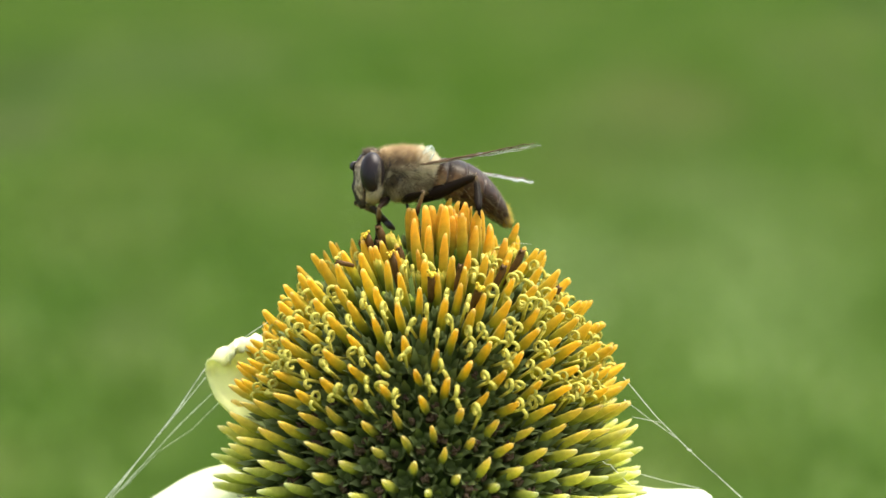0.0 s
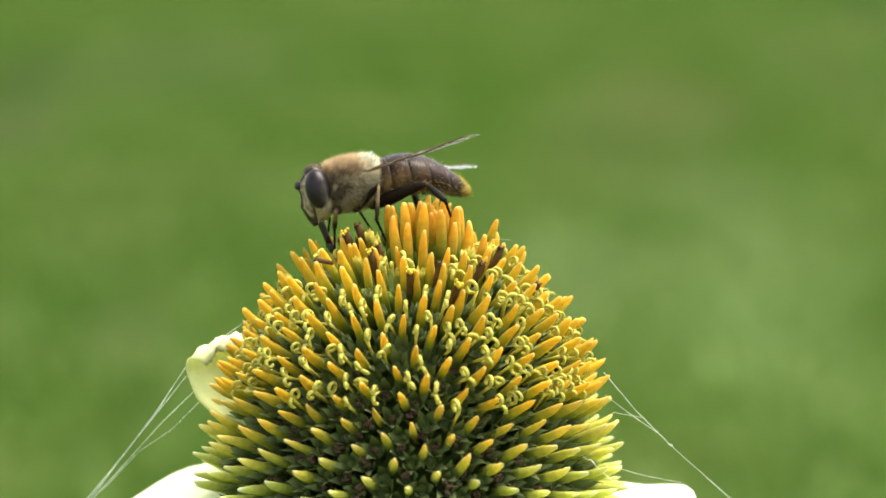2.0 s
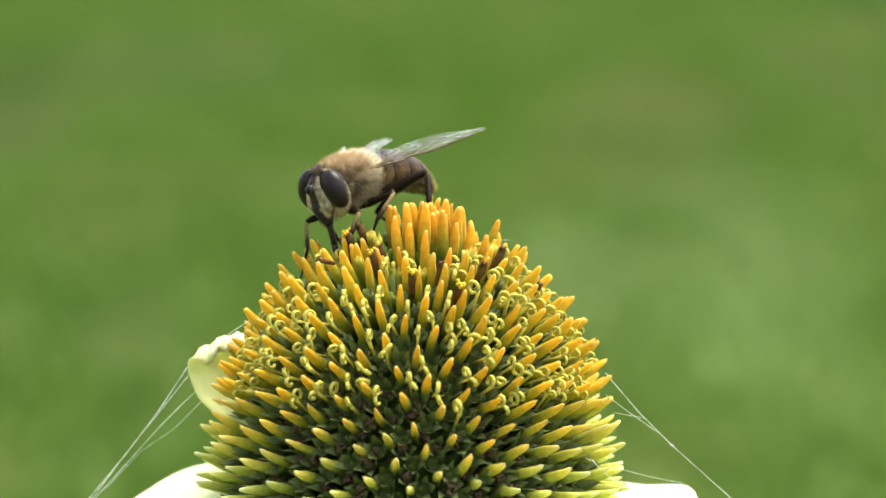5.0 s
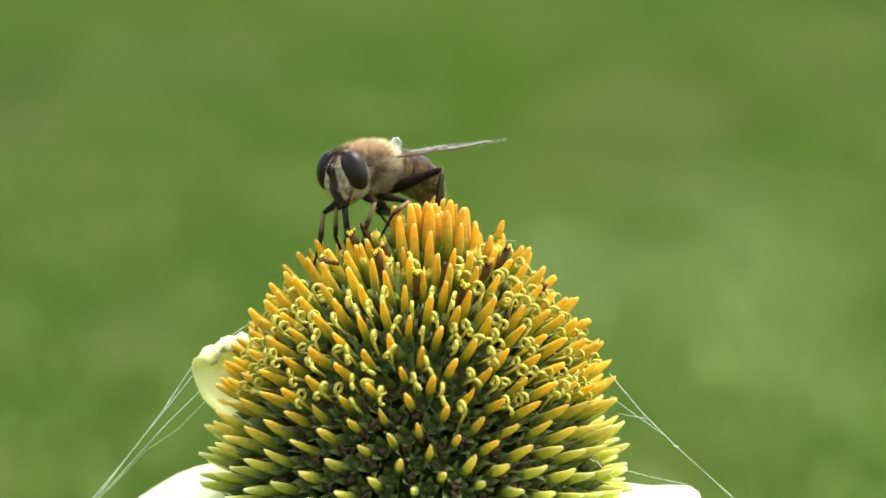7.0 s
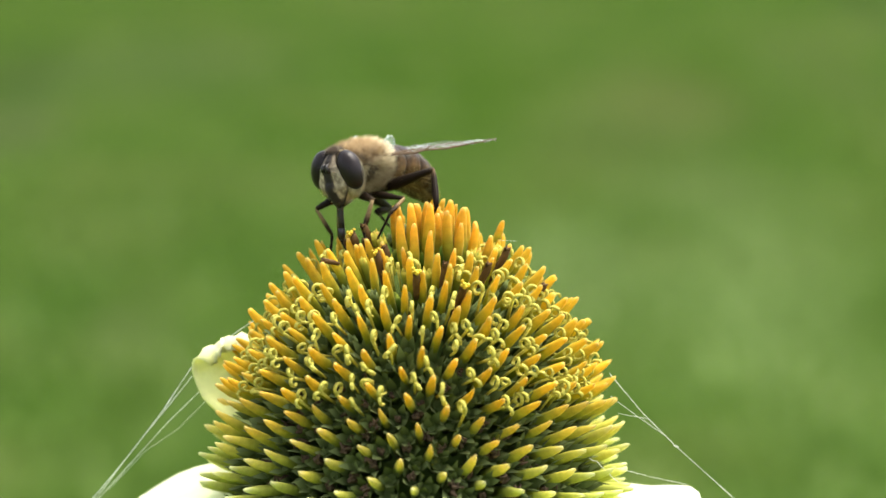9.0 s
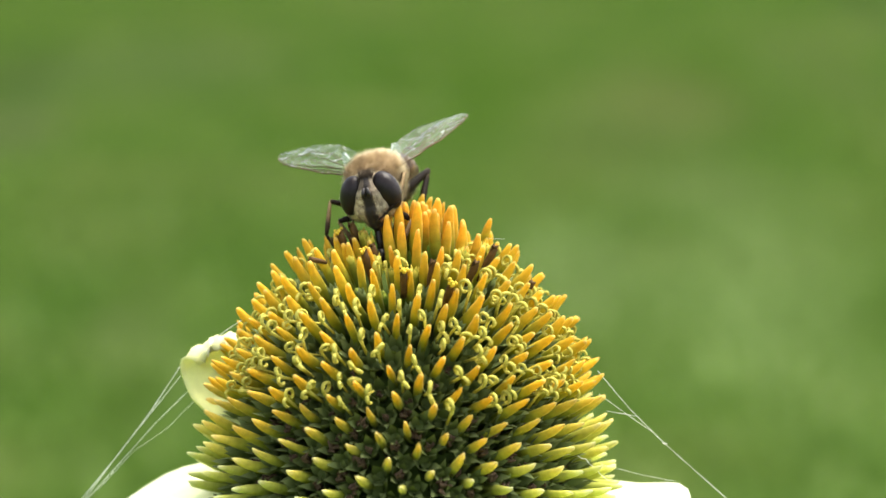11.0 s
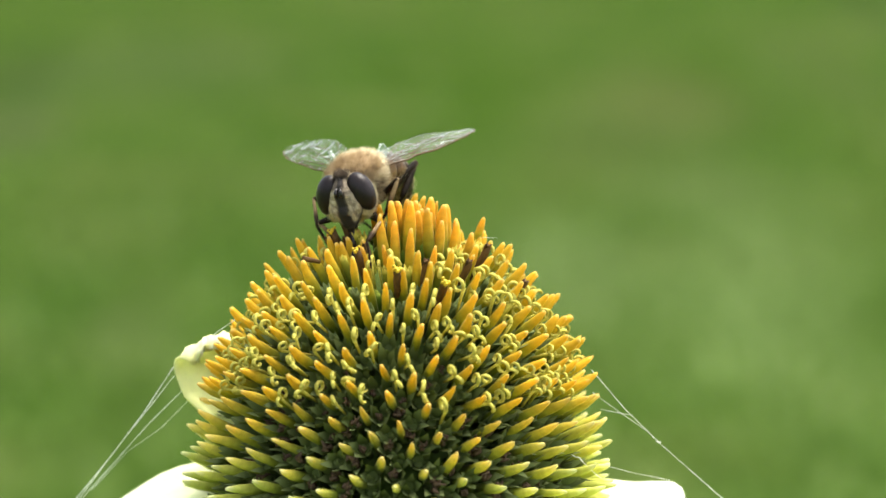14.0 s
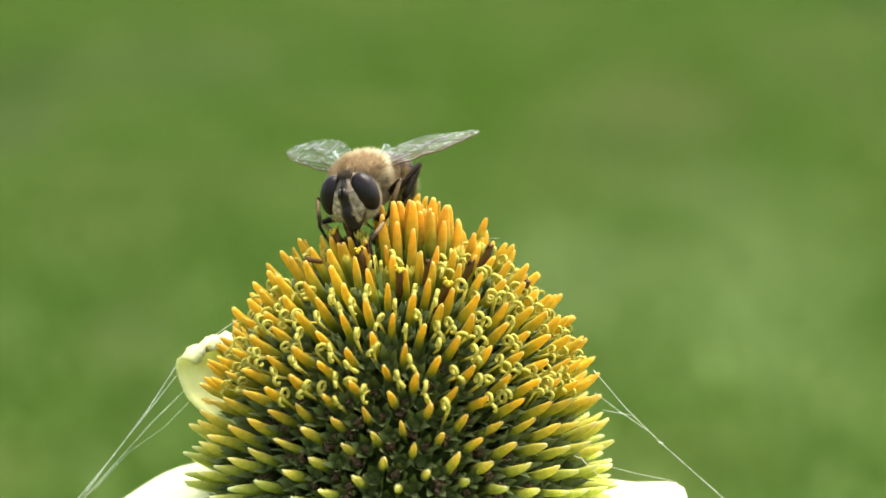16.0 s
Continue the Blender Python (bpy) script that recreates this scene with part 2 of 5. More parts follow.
def wing_material(name, color, cover):
    """A thin clear skin: pale where it scatters, mirror-like where it is seen aslant."""
    m = material(name, color, 0.5, bump=0.2, scale=700, vary=0.1, spec=0.15)
    nt, n = m.node_tree, m.node_tree.nodes
    tr, mx, gl, fr, top = (n.new("ShaderNode" + k) for k in ("BsdfTransparent", "MixShader", "BsdfGlossy", "Fresnel", "MixShader"))
    tr.inputs["Color"].default_value = (0.93, 0.95, 0.93, 1)
    mx.inputs["Fac"].default_value = cover
    gl.inputs["Roughness"].default_value = 0.3
    fr.inputs["IOR"].default_value = 1.055
    tc, nz, bp = n.new("ShaderNodeTexCoord"), n.new("ShaderNodeTexNoise"), n.new("ShaderNodeBump")
    nz.inputs["Scale"].default_value, nz.inputs["Detail"].default_value, nz.inputs["Distortion"].default_value = 1100, 1.0, 1.2
    bp.inputs["Strength"].default_value, bp.inputs["Distance"].default_value = 0.5, 0.0002
    run = n.new("ShaderNodeMapping")                # wrinkles and their painted glints run along the wing
    run.inputs["Scale"].default_value = (0.38, 1.0, 1.0)
    nt.links.new(tc.outputs["Object"], run.inputs["Vector"])
    nt.links.new(run.outputs["Vector"], nz.inputs["Vector"])
    nt.links.new(nz.outputs["Fac"], bp.inputs["Height"])
    nt.links.new(bp.outputs["Normal"], gl.inputs["Normal"])
    nt.links.new(bp.outputs["Normal"], fr.inputs["Normal"])
    nt.links.new(tr.outputs["BSDF"], mx.inputs[1])
    nt.links.new(n["Principled BSDF"].outputs["BSDF"], mx.inputs[2])
    crease_glints = n.new("ShaderNodeValToRGB")            # glints on the wrinkles, painted in as denser pale lines
    el = crease_glints.color_ramp.elements
    peaks = (0.42, 0.50, 0.58)
    for p in peaks:
        for off in (-0.010, 0.0, 0.010):
            el.new(p + off)
    for i, e in enumerate(el):
        k = 6.0 if 0 < i < len(el) - 1 and (i - 1) % 3 == 1 else 0.5
        e.color = (cover * k, cover * k, cover * k, 1)
    nt.links.new(nz.outputs["Fac"], crease_glints.inputs["Fac"])
    nt.links.new(crease_glints.outputs["Color"], mx.inputs["Fac"])
    part_of = n.new("ShaderNodeMath")
    part_of.operation, part_of.inputs[1].default_value = "MULTIPLY", 0.4
    nt.links.new(fr.outputs["Fac"], part_of.inputs[0])
    nt.links.new(part_of.outputs[0], top.inputs["Fac"])
    nt.links.new(mx.outputs["Shader"], top.inputs[1])
    nt.links.new(gl.outputs["BSDF"], top.inputs[2])
    nt.links.new(top.outputs["Shader"], n["Material Output"].inputs["Surface"])
    return m


M_WING = wing_material("wing_membrane", (0.78, 0.83, 0.76), 0.055)
M_CALYPTER = wing_material("calypter", (0.80, 0.90, 0.82), 0.38)


LAWN_PATCHES = (
    (0.431, 4.01, 0.139, 0.53, (0.177, 0.266, 0.077), 0.8),
    (0.19, 4.30, 0.15, 0.50, (0.177, 0.254, 0.079), 0.75),
    (0.50, 4.50, 0.16, 0.50, (0.177, 0.260, 0.077), 0.6),
    (0.442, 5.1, 0.185, 0.31, (0.166, 0.230, 0.073), 0.6),
    (0.463, 6.22, 0.191, 0.64, (0.161, 0.189, 0.058), 0.6),
    (0.328, 5.69, 0.155, 0.31, (0.091, 0.140, 0.031), 0.5),
    (0.079, 6.41, 0.139, 0.87, (0.074, 0.162, 0.010), 0.7),
    (-0.523, 4.01, 0.088, 0.36, (0.069, 0.162, 0.015), 0.7),
    (-0.419, 3.89, 0.064, 0.23, (0.130, 0.179, 0.054), 0.5),
    (-0.825, 5.8, 0.095, 0.36, (0.140, 0.179, 0.068), 0.7),
    (-0.92, 6.61, 0.143, 0.61, (0.069, 0.119, 0.029), 0.6),
    (1.153, 8.22, 0.119, 0.93, (0.053, 0.092, 0.022), 0.4),
    (-0.471, 3.45, 0.076, 0.18, (0.097, 0.200, 0.019), 0.6),
    (-0.626, 6.92, 0.288, 0.67, (0.113, 0.168, 0.052), 0.5),
    (0.861, 6.92, 0.15, 0.9, (0.107, 0.162, 0.036), 0.5),
    (-0.50, 4.55, 0.22, 0.80, (0.067, 0.135, 0.015), 0.35),
    (-0.42, 3.55, 0.20, 0.40, (0.067, 0.135, 0.015), 0.4),
    (0.448, 3.25, 0.09, 0.25, (0.091, 0.185, 0.026), 0.5),
)


def lawn_material(name, through_light, ground_shade=0.0):
    """Turf colours; through_light is the share that passes through a blade; the ground also takes a dark brown share,
    painted in as shade between the blades.
    """
    m = bpy.data.materials.new(name)
    m.use_nodes = True
    nt, n = m.node_tree, m.node_tree.nodes
    b = n["Principled BSDF"]
    tc = n.new("ShaderNodeTexCoord")
    r = n.new("ShaderNodeValToRGB")
    el = r.color_ramp.elements
    el[0].position, el[0].color = 0.32, (0.0755, 0.158, 0.016, 1)
    el[1].position, el[1].color = 0.68, (0.147, 0.208, 0.047, 1)
    e = el.new(0.5)
    e.color = (0.098, 0.179, 0.023, 1)
    a, c, add = n.new("ShaderNodeTexNoise"), n.new("ShaderNodeTexNoise"), n.new("ShaderNodeMath")
    a.inputs["Scale"].default_value, a.inputs["Detail"].default_value = 2.6, 3
    c.inputs["Scale"].default_value, c.inputs["Detail"].default_value = 60, 5
    nt.links.new(tc.outputs["Object"], a.inputs["Vector"])
    nt.links.new(tc.outputs["Object"], c.inputs["Vector"])
    add.operation, add.inputs[1].default_value = "MULTIPLY_ADD", 0.35
    nt.links.new(c.outputs["Fac"], add.inputs[0])
    sub = n.new("ShaderNodeMath")
    sub.operation, sub.inputs[1].default_value = "SUBTRACT", 0.175
    nt.links.new(a.outputs["Fac"], sub.inputs[0])
    nt.links.new(sub.outputs[0], add.inputs[2])
    nt.links.new(add.outputs[0], r.inputs["Fac"])
    out = r.outputs["Color"]
    # broad patches of lusher, paler and worn turf: centre x, y, half width, half depth, colour, weight
    for x, y, w, d, colour, weight in LAWN_PATCHES:
        vm, vl, mr, mx = n.new("ShaderNodeVectorMath"), n.new("ShaderNodeVectorMath"), n.new("ShaderNodeMapRange"), n.new("ShaderNodeMix")
        vm.operation, vl.operation, mx.data_type = "MULTIPLY_ADD", "LENGTH", "RGBA"
        vm.inputs[1].default_value, vm.inputs[2].default_value = (1 / w, 1 / d, 0), (-x / w, -y / d, 0)
        nt.links.new(tc.outputs["Object"], vm.inputs[0])
        nt.links.new(vm.outputs["Vector"], vl.inputs[0])
        mr.interpolation_type = "SMOOTHERSTEP"
        mr.inputs["From Min"].default_value, mr.inputs["From Max"].default_value = 0.0, 1.6
        mr.inputs["To Min"].default_value, mr.inputs["To Max"].default_value = weight, 0.0
        nt.links.new(vl.outputs["Value"], mr.inputs["Value"])
        nt.links.new(mr.outputs["Result"], mx.inputs["Factor"])
        nt.links.new(out, mx.inputs["A"])
        mx.inputs["B"].default_value = (*colour, 1)
        out = mx.outputs["Result"]
    # shade among the blades, put into the colour as a dark brown mix
    if ground_shade:
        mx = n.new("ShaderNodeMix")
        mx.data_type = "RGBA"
        mx.inputs["Factor"].default_value, mx.inputs["B"].default_value = ground_shade, (0.050, 0.048, 0.018, 1)
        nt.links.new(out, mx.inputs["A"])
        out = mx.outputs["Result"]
    nt.links.new(out, b.inputs["Base Color"])
    b.inputs["Roughness"].default_value = 0.75
    b.inputs["Specular IOR Level"].default_value = 0.25
    if through_light:
        mix, tr = n.new("ShaderNodeMixShader"), n.new("ShaderNodeBsdfTranslucent")
        nt.links.new(out, tr.inputs["Color"])
        mix.inputs["Fac"].default_value = through_light
        nt.links.new(b.outputs["BSDF"], mix.inputs[1])
        nt.links.new(tr.outputs["BSDF"], mix.inputs[2])
        nt.links.new(mix.outputs["Shader"], n["Material Output"].inputs["Surface"])
    return m


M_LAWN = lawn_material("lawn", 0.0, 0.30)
M_BLADE = lawn_material("grass_blade", 0.4)


# ------------------------------------------------------------------ ground: one lawn to the horizon
def build_ground():
    n, size = 60, 300.0
    v, f = [], []
    for i in range(n + 1):
        for j in range(n + 1):
            x, y = (2 * j / n - 1), (2 * i / n - 1)
            X, Y = x * abs(x) * size, y * abs(y) * size
            z = 0.02 * noise.noise(Vector((X * 0.35, Y * 0.35, 0.3))) - 0.012 if abs(X) < 30 and abs(Y) < 30 else -0.012
            v.append((X, Y, z))
    for i in range(n):
        for j in range(n):
            a = i * (n + 1) + j
            f.append((a, a + 1, a + n + 2, a + n + 1))
    tagged(new("ground", mesh_of("ground", v, f, M_LAWN)), "green mown lawn stretching away behind the flower", "lawn", kind="structure")


build_ground()


def build_grass():
    """Blades over the lawn round about."""
    rng = np.random.default_rng(4)
    n = 230000
    x, y = rng.normal(0, 1.5, n), rng.uniform(-2.0, 13.0, n) + rng.normal(0, 0.7, n)
    h, w = rng.uniform(0.015, 0.034, n), rng.uniform(0.0025, 0.0045, n)
    a, lean = rng.uniform(0, 6.283, n), rng.uniform(0.1, 0.8, n)
    dx, dy, lx, ly = w * np.cos(a), w * np.sin(a), -np.sin(a) * lean * h, np.cos(a) * lean * h
    low = np.full(n, -0.02)
    pts = np.stack([np.stack(p, 1) for p in ((x - dx, y - dy, low), (x + dx, y + dy, low), (x + dx * 0.8 + lx * 0.4, y + dy * 0.8 + ly * 0.4, h * 0.6),
                                             (x - dx * 0.8 + lx * 0.4, y - dy * 0.8 + ly * 0.4, h * 0.6), (x + lx, y + ly, h))], 1).reshape(-1, 3)
    s = np.arange(n) * 5
    faces = np.stack([s, s + 1, s + 2, s + 3], 1).tolist() + np.stack([s + 3, s + 2, s + 4], 1).tolist()
    me = bpy.data.meshes.new("grass")
    me.from_pydata(pts.tolist(), [], faces)
    me.materials.append(M_BLADE)
    tagged(new("grass", me), "short green grass blades of the lawn", "grass", kind="stuff")


build_grass()

# ------------------------------------------------------------------ coneflower
AXIS = Vector((-0.0012, 0.0, 0.0))
# side view of the spikes' tips: angle down from the top, radius, height about z = 0.8 (mm), rise of the spike in degrees
PROFILE = ((0.0, 0.0, 3.5, 90), (0.16, 2.2, 3.3, 87), (0.25, 3.3, 2.9, 83), (0.31, 4.4, 0.7, 75), (0.42, 6.8, 0.1, 67), (0.5, 8.4, -0.5, 58), (0.64, 10.4, -2.2, 48), (0.78, 11.8, -4.0, 42), (0.92, 13.1, -6.1, 37),
           (1.06, 14.4, -8.4, 34), (1.16, 15.05, -10.0, 33), (1.30, 15.95, -13.1, 29), (1.42, 16.6, -15.4, 23), (1.54, 17.1, -17.6, 16), (1.64, 17.3, -19.2, 7), (1.76, 16.9, -21.0, -4), (1.90, 15.8, -22.8, -20))
flower = new("coneflower")
flower.matrix_world = Matrix.Translation(AXIS)
tagged(flower, "yellow-green coneflower head with orange spikes and white petals on a stem", "flower")
HEAD = Vector((0, 0, 0.8))                      # origin of the head in the flower's space


PROFILE_ARRAY = np.array(PROFILE)


def dome(phi, theta, inset=0.0):
    """Tip place, outward way (flower space, mm about HEAD)."""
    r, z, e = (float(np.interp(phi, PROFILE_ARRAY[:, 0], PROFILE_ARRAY[:, k])) for k in (1, 2, 3))
    e = radians(e - 5 * min(1.0, max(0.0, (phi - 0.8) * 4)))
    d = Vector((math.sin(theta) * math.cos(e), -math.cos(theta) * math.cos(e), math.sin(e)))
    lean = 1.75 * math.exp(-(phi / 0.36) ** 4)       # the top tuft stands a little to one side
    r *= 1 + (0.055 + 0.022 * math.sin(theta)) * math.exp(-((phi - 0.85) / 0.38) ** 2) * abs(math.sin(theta))   # fuller on one side
    z += 0.75 * math.exp(-((phi - 0.47) / 0.12) ** 2) * math.sin(theta) ** 2          # shoulders beside the tuft
    return Vector((r * math.sin(theta) + lean, -r * math.cos(theta), z)) - d * inset, d


def spiral():
    """The golden-angle spiral of spikes over the dome: (phi, theta) from the top down. The pole of the pattern leans a little to the front."""
    out = []
    for k in range(SPIRAL_KNOTS[0][0], SPIRAL_KNOTS[-1][0]):
        p = float(np.interp(k, *zip(*SPIRAL_KNOTS)))
        th = -0.1318 - k * (radians(137.50776) + 0.0006676)
        lean = min(1.0, p / 0.35)
        phi = p + lean * (0.0705 * math.cos(th) + 0.032 * math.sin(th))
        theta = th - 0.137 * math.sin(th) + 0.087 * math.cos(th) + 0.0501 * math.sin(2 * th) + 0.0084 * math.cos(2 * th)
        out.append((max(0.01, phi), (theta + math.pi) % (2 * math.pi) - math.pi))
    return out


# how far down the cone (angle from the top) each turn of the spiral has come: number of the spike, angle
SPIRAL_KNOTS = ((-206, 0.0), (-190, 0.135), (-172, 0.270), (-160, 0.3355), (-130, 0.4678), (-100, 0.6018), (-70, 0.7367), (-40, 0.8638), (-10, 0.9797), (20, 1.0759), (50, 1.1477), (80, 1.2205), (110, 1.3115),
                (140, 1.4038), (170, 1.4961), (300, 1.9))


def spike_mesh(k, sharp, finger=False):
    """A stiff keeled scale, tip at the origin, foot below; sharp ones grow lower on the cone."""
    rnd = random.Random(k)
    b = Build()
    L = 6.6 if sharp else 6.0
    bend = rnd.uniform(-0.35, 0.35)
    zs = [-L, -4.4, -3.1, -2.1, -1.35, -0.75, -0.32, -0.10, 0.0]
    rs = [0.40, 0.42, 0.40, 0.365, 0.310, 0.240, 0.170, 0.095, 0.015] if sharp else [0.36, 0.40, 0.415, 0.405, 0.370, 0.305, 0.235, 0.165, 0.065]
    if finger:                                      # the young ones of the tuft keep their width up to a round tip
        rs = [0.40, 0.44, 0.445, 0.415, 0.355, 0.285, 0.215, 0.150, 0.065]
    hook, lean, skew = rnd.uniform(-0.05, 0.16), rnd.uniform(-0.14, 0.14), rnd.uniform(-0.10, 0.10)
    claw = rnd.uniform(-0.05, 0.28) if sharp else rnd.uniform(-0.05, 0.15)          # the lower ones curve upward
    wide = rnd.uniform(0.92, 1.08)
    b.ring_tube([(bend * ((z + 1.5) / 4) ** 2 + hook * math.exp(z * 1.6) + claw * (max(0.0, 1 + z / 3.6) ** 2 - 1), lean * (z / 4) ** 2 + skew * math.exp(z * 2.5), z) for z in zs],
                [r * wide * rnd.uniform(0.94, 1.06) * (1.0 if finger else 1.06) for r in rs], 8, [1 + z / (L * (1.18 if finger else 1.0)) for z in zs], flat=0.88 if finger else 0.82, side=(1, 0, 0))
    for i in range(9):                              # a little unevenness
        for j in range(8):
            v = b.v[i * 8 + j]
            v += Vector((rnd.uniform(-0.026, 0.026), rnd.uniform(-0.026, 0.026), rnd.uniform(-0.05, 0.05) if 0 < i < 8 else 0))
    return b


def upright(p, d, spin=0.0):
    """A pose at p (mm about HEAD): z runs along d, x up the cone."""
    z = Vector(d).normalized()
    x = Vector((0, 0, 1)) - z * z.z
    x = x.normalized() if x.length > 0.05 else Vector((1, 0, 0))
    return Matrix.Translation(HEAD) @ Matrix.Translation(p * 0.001) @ Matrix((x, z.cross(x), z)).transposed().to_4x4() @ Matrix.Rotation(spin, 4, "Z")


def curl_mesh(k):
    """Rolled ribbon arms of a stigma, in the plane x-z (z outward, x up the cone)."""
    rnd = random.Random(50 + k)
    b = Build()
    for s in (1, -1):
        if s < 0 and k % 3 == 0:
            continue
        turn, r0 = rnd.uniform(5.0, 6.4), rnd.uniform(0.36, 0.44)
        if s < 0:
            turn, r0 = rnd.uniform(2.4, 5.6), rnd.uniform(0.26, 0.36)
        tilt, oval = rnd.uniform(-0.35, 0.35), rnd.uniform(0.95, 1.25)
        pts = []
        for i in range(14):
            a = turn * i / 13
            r = r0 * (1 - 0.20 * i / 13) * rnd.uniform(0.96, 1.04)
            pts.append((s * (0.04 + r0 - r * math.cos(a)), (0.16 * s + tilt) * i / 13, r * math.sin(a) * oval))
        b.ring_tube(pts, [0.155 + 0.024 * (i % 2) for i in range(13)] + [0.10], 6, flat=0.72, side=(0, 1, 0.01))
    b.ring_tube([(0, 0, -2.2), (0, 0, -0.9), (0, 0, 0)], [0.10, 0.11, 0.14], 6)
    return b


def star_mesh(k):
    """An older floret: a green cup whose five pointed lobes stand apart, each a keeled wedge."""
    rnd = random.Random(110 + k)
    b = Build()
    b.ring_tube([(0, 0, -3.0), (0, 0, -1.6), (0, 0, -0.6), (0, 0, -0.25), (0, 0, -1.2)], [0.25, 0.30, 0.34, 0.38, 0.22], 10, [0.0, 0.2, 0.4, 0.6, 0.0])
    for j in range(5):
        a = 2 * math.pi * j / 5 + rnd.uniform(-0.15, 0.15)
        o, t = Vector((math.cos(a), math.sin(a), 0)), Vector((-math.sin(a), math.cos(a), 0))
        reach, rise, half = rnd.uniform(0.70, 1.05), rnd.uniform(0.45, 1.15), rnd.uniform(0.25, 0.33)
        n = len(b.v)
        b.v += [o * 0.36 + t * half + Vector((0, 0, -0.40)), o * 0.36 - t * half + Vector((0, 0, -0.40)), o * 0.52 + t * half * 1.05 + Vector((0, 0, rise * 0.25 - 0.1)), o * 0.52 - t * half * 1.05 + Vector((0, 0, rise * 0.25 - 0.1)),
                o * reach + Vector((0, 0, rise)), o * 0.62 + Vector((0, 0, rise * 0.3 - 0.24))]
        b.a += [0.5, 0.5, 0.8, 0.8, 1.0, 0.7]
        b.f += [(n, n + 2, n + 3, n + 1), (n + 2, n + 4, n + 3), (n, n + 5, n + 2), (n + 1, n + 3, n + 5), (n + 2, n + 5, n + 4), (n + 3, n + 4, n + 5), (n, n + 1, n + 5)]
    return b


def floret_mesh(k):
    """A slender green tube with five short lobes about its mouth, one skin."""
    rnd = random.Random(90 + k)
    b = Build()
    tips = [(rnd.uniform(0.30, 0.44), rnd.uniform(0.25, 0.6)) for _ in range(5)]
    rings = ((0.26, -3.0, 0.0), (0.34, -1.6, 0.2), (0.40, -0.5, 0.5), (0, 0, 1.0), (0.2, -0.45, 0.1))
    for r, z, al in rings:
        for j in range(10):
            rr, zz, aa = r, z, al
            if r == 0:
                rr, zz = tips[j // 2] if j % 2 == 0 else (0.36, -0.02)
                aa = 1.0 if j % 2 == 0 else 0.75
            t = j * math.pi / 5 + 0.1 * (k % 3)
            b.v.append(Vector((rr * math.cos(t), rr * math.sin(t), zz)))
            b.a.append(aa)
    for i in range(4):
        for j in range(10):
            o, q = i * 10 + j, i * 10 + (j + 1) % 10
            b.f.append((o, q, q + 10, o + 10))
    b.f.append(tuple(range(40, 50)))
    return b


def wither_mesh(k):
    """A crumpled dry corolla."""
    rnd = random.Random(130 + k)
    b = Build()
    for i in range(4):
        a, o = rnd.uniform(0, 6.28), rnd.uniform(0.1, 0.35)
        p = Vector((math.cos(a) * o, math.sin(a) * o, rnd.uniform(-0.3, 0.1)))
        b.ring_tube([p + Vector((0, 0, -0.7)), p, p + Vector((rnd.uniform(-.3, .3), rnd.uniform(-.3, .3), 0.25)), p + Vector((rnd.uniform(-.45, .45), rnd.uniform(-.45, .45), 0.32))],
                    [0.16, 0.2, 0.13, 0.06], 5)
    return b


def bud_mesh(k):
    b = Build()
    b.ring_tube([(0, 0, -2.6), (0, 0, -1.0), (0, 0, -0.35), (0, 0, 0)], [0.3, 0.42, 0.36, 0.08], 6)
    return b


def anther_mesh():
    """A ribbed dry tube, split at the mouth."""
    rnd = random.Random(160)
    b = Build()
    b.ring_tube([(0, 0, -3), (0.02, 0, -2.2), (0, 0.03, -1.4), (0.03, 0, -0.7), (0, 0, -0.2), (0, 0, 0), (0, 0, -0.3)], [0.22, 0.30, 0.33, 0.34, 0.33, 0.28, 0.14], 10)
    for i, v in enumerate(b.v):
        k = 0.80 if i % 2 else 1.06
        v.x, v.y = v.x * k * rnd.uniform(0.92, 1.08), v.y * k * rnd.uniform(0.92, 1.08)
        if 40 <= i < 60:
            v.z += rnd.uniform(-0.25, 0.3)
    return b


def pollen_mesh(k):
    rnd = random.Random(170 + k)
    b = Build()
    for i in range(7):
        b.blob((rnd.uniform(-.35, .35), rnd.uniform(-.35, .35), rnd.uniform(-0.1, 0.25)), (rnd.uniform(.1, .22),) * 3, 4, 6)
    return b


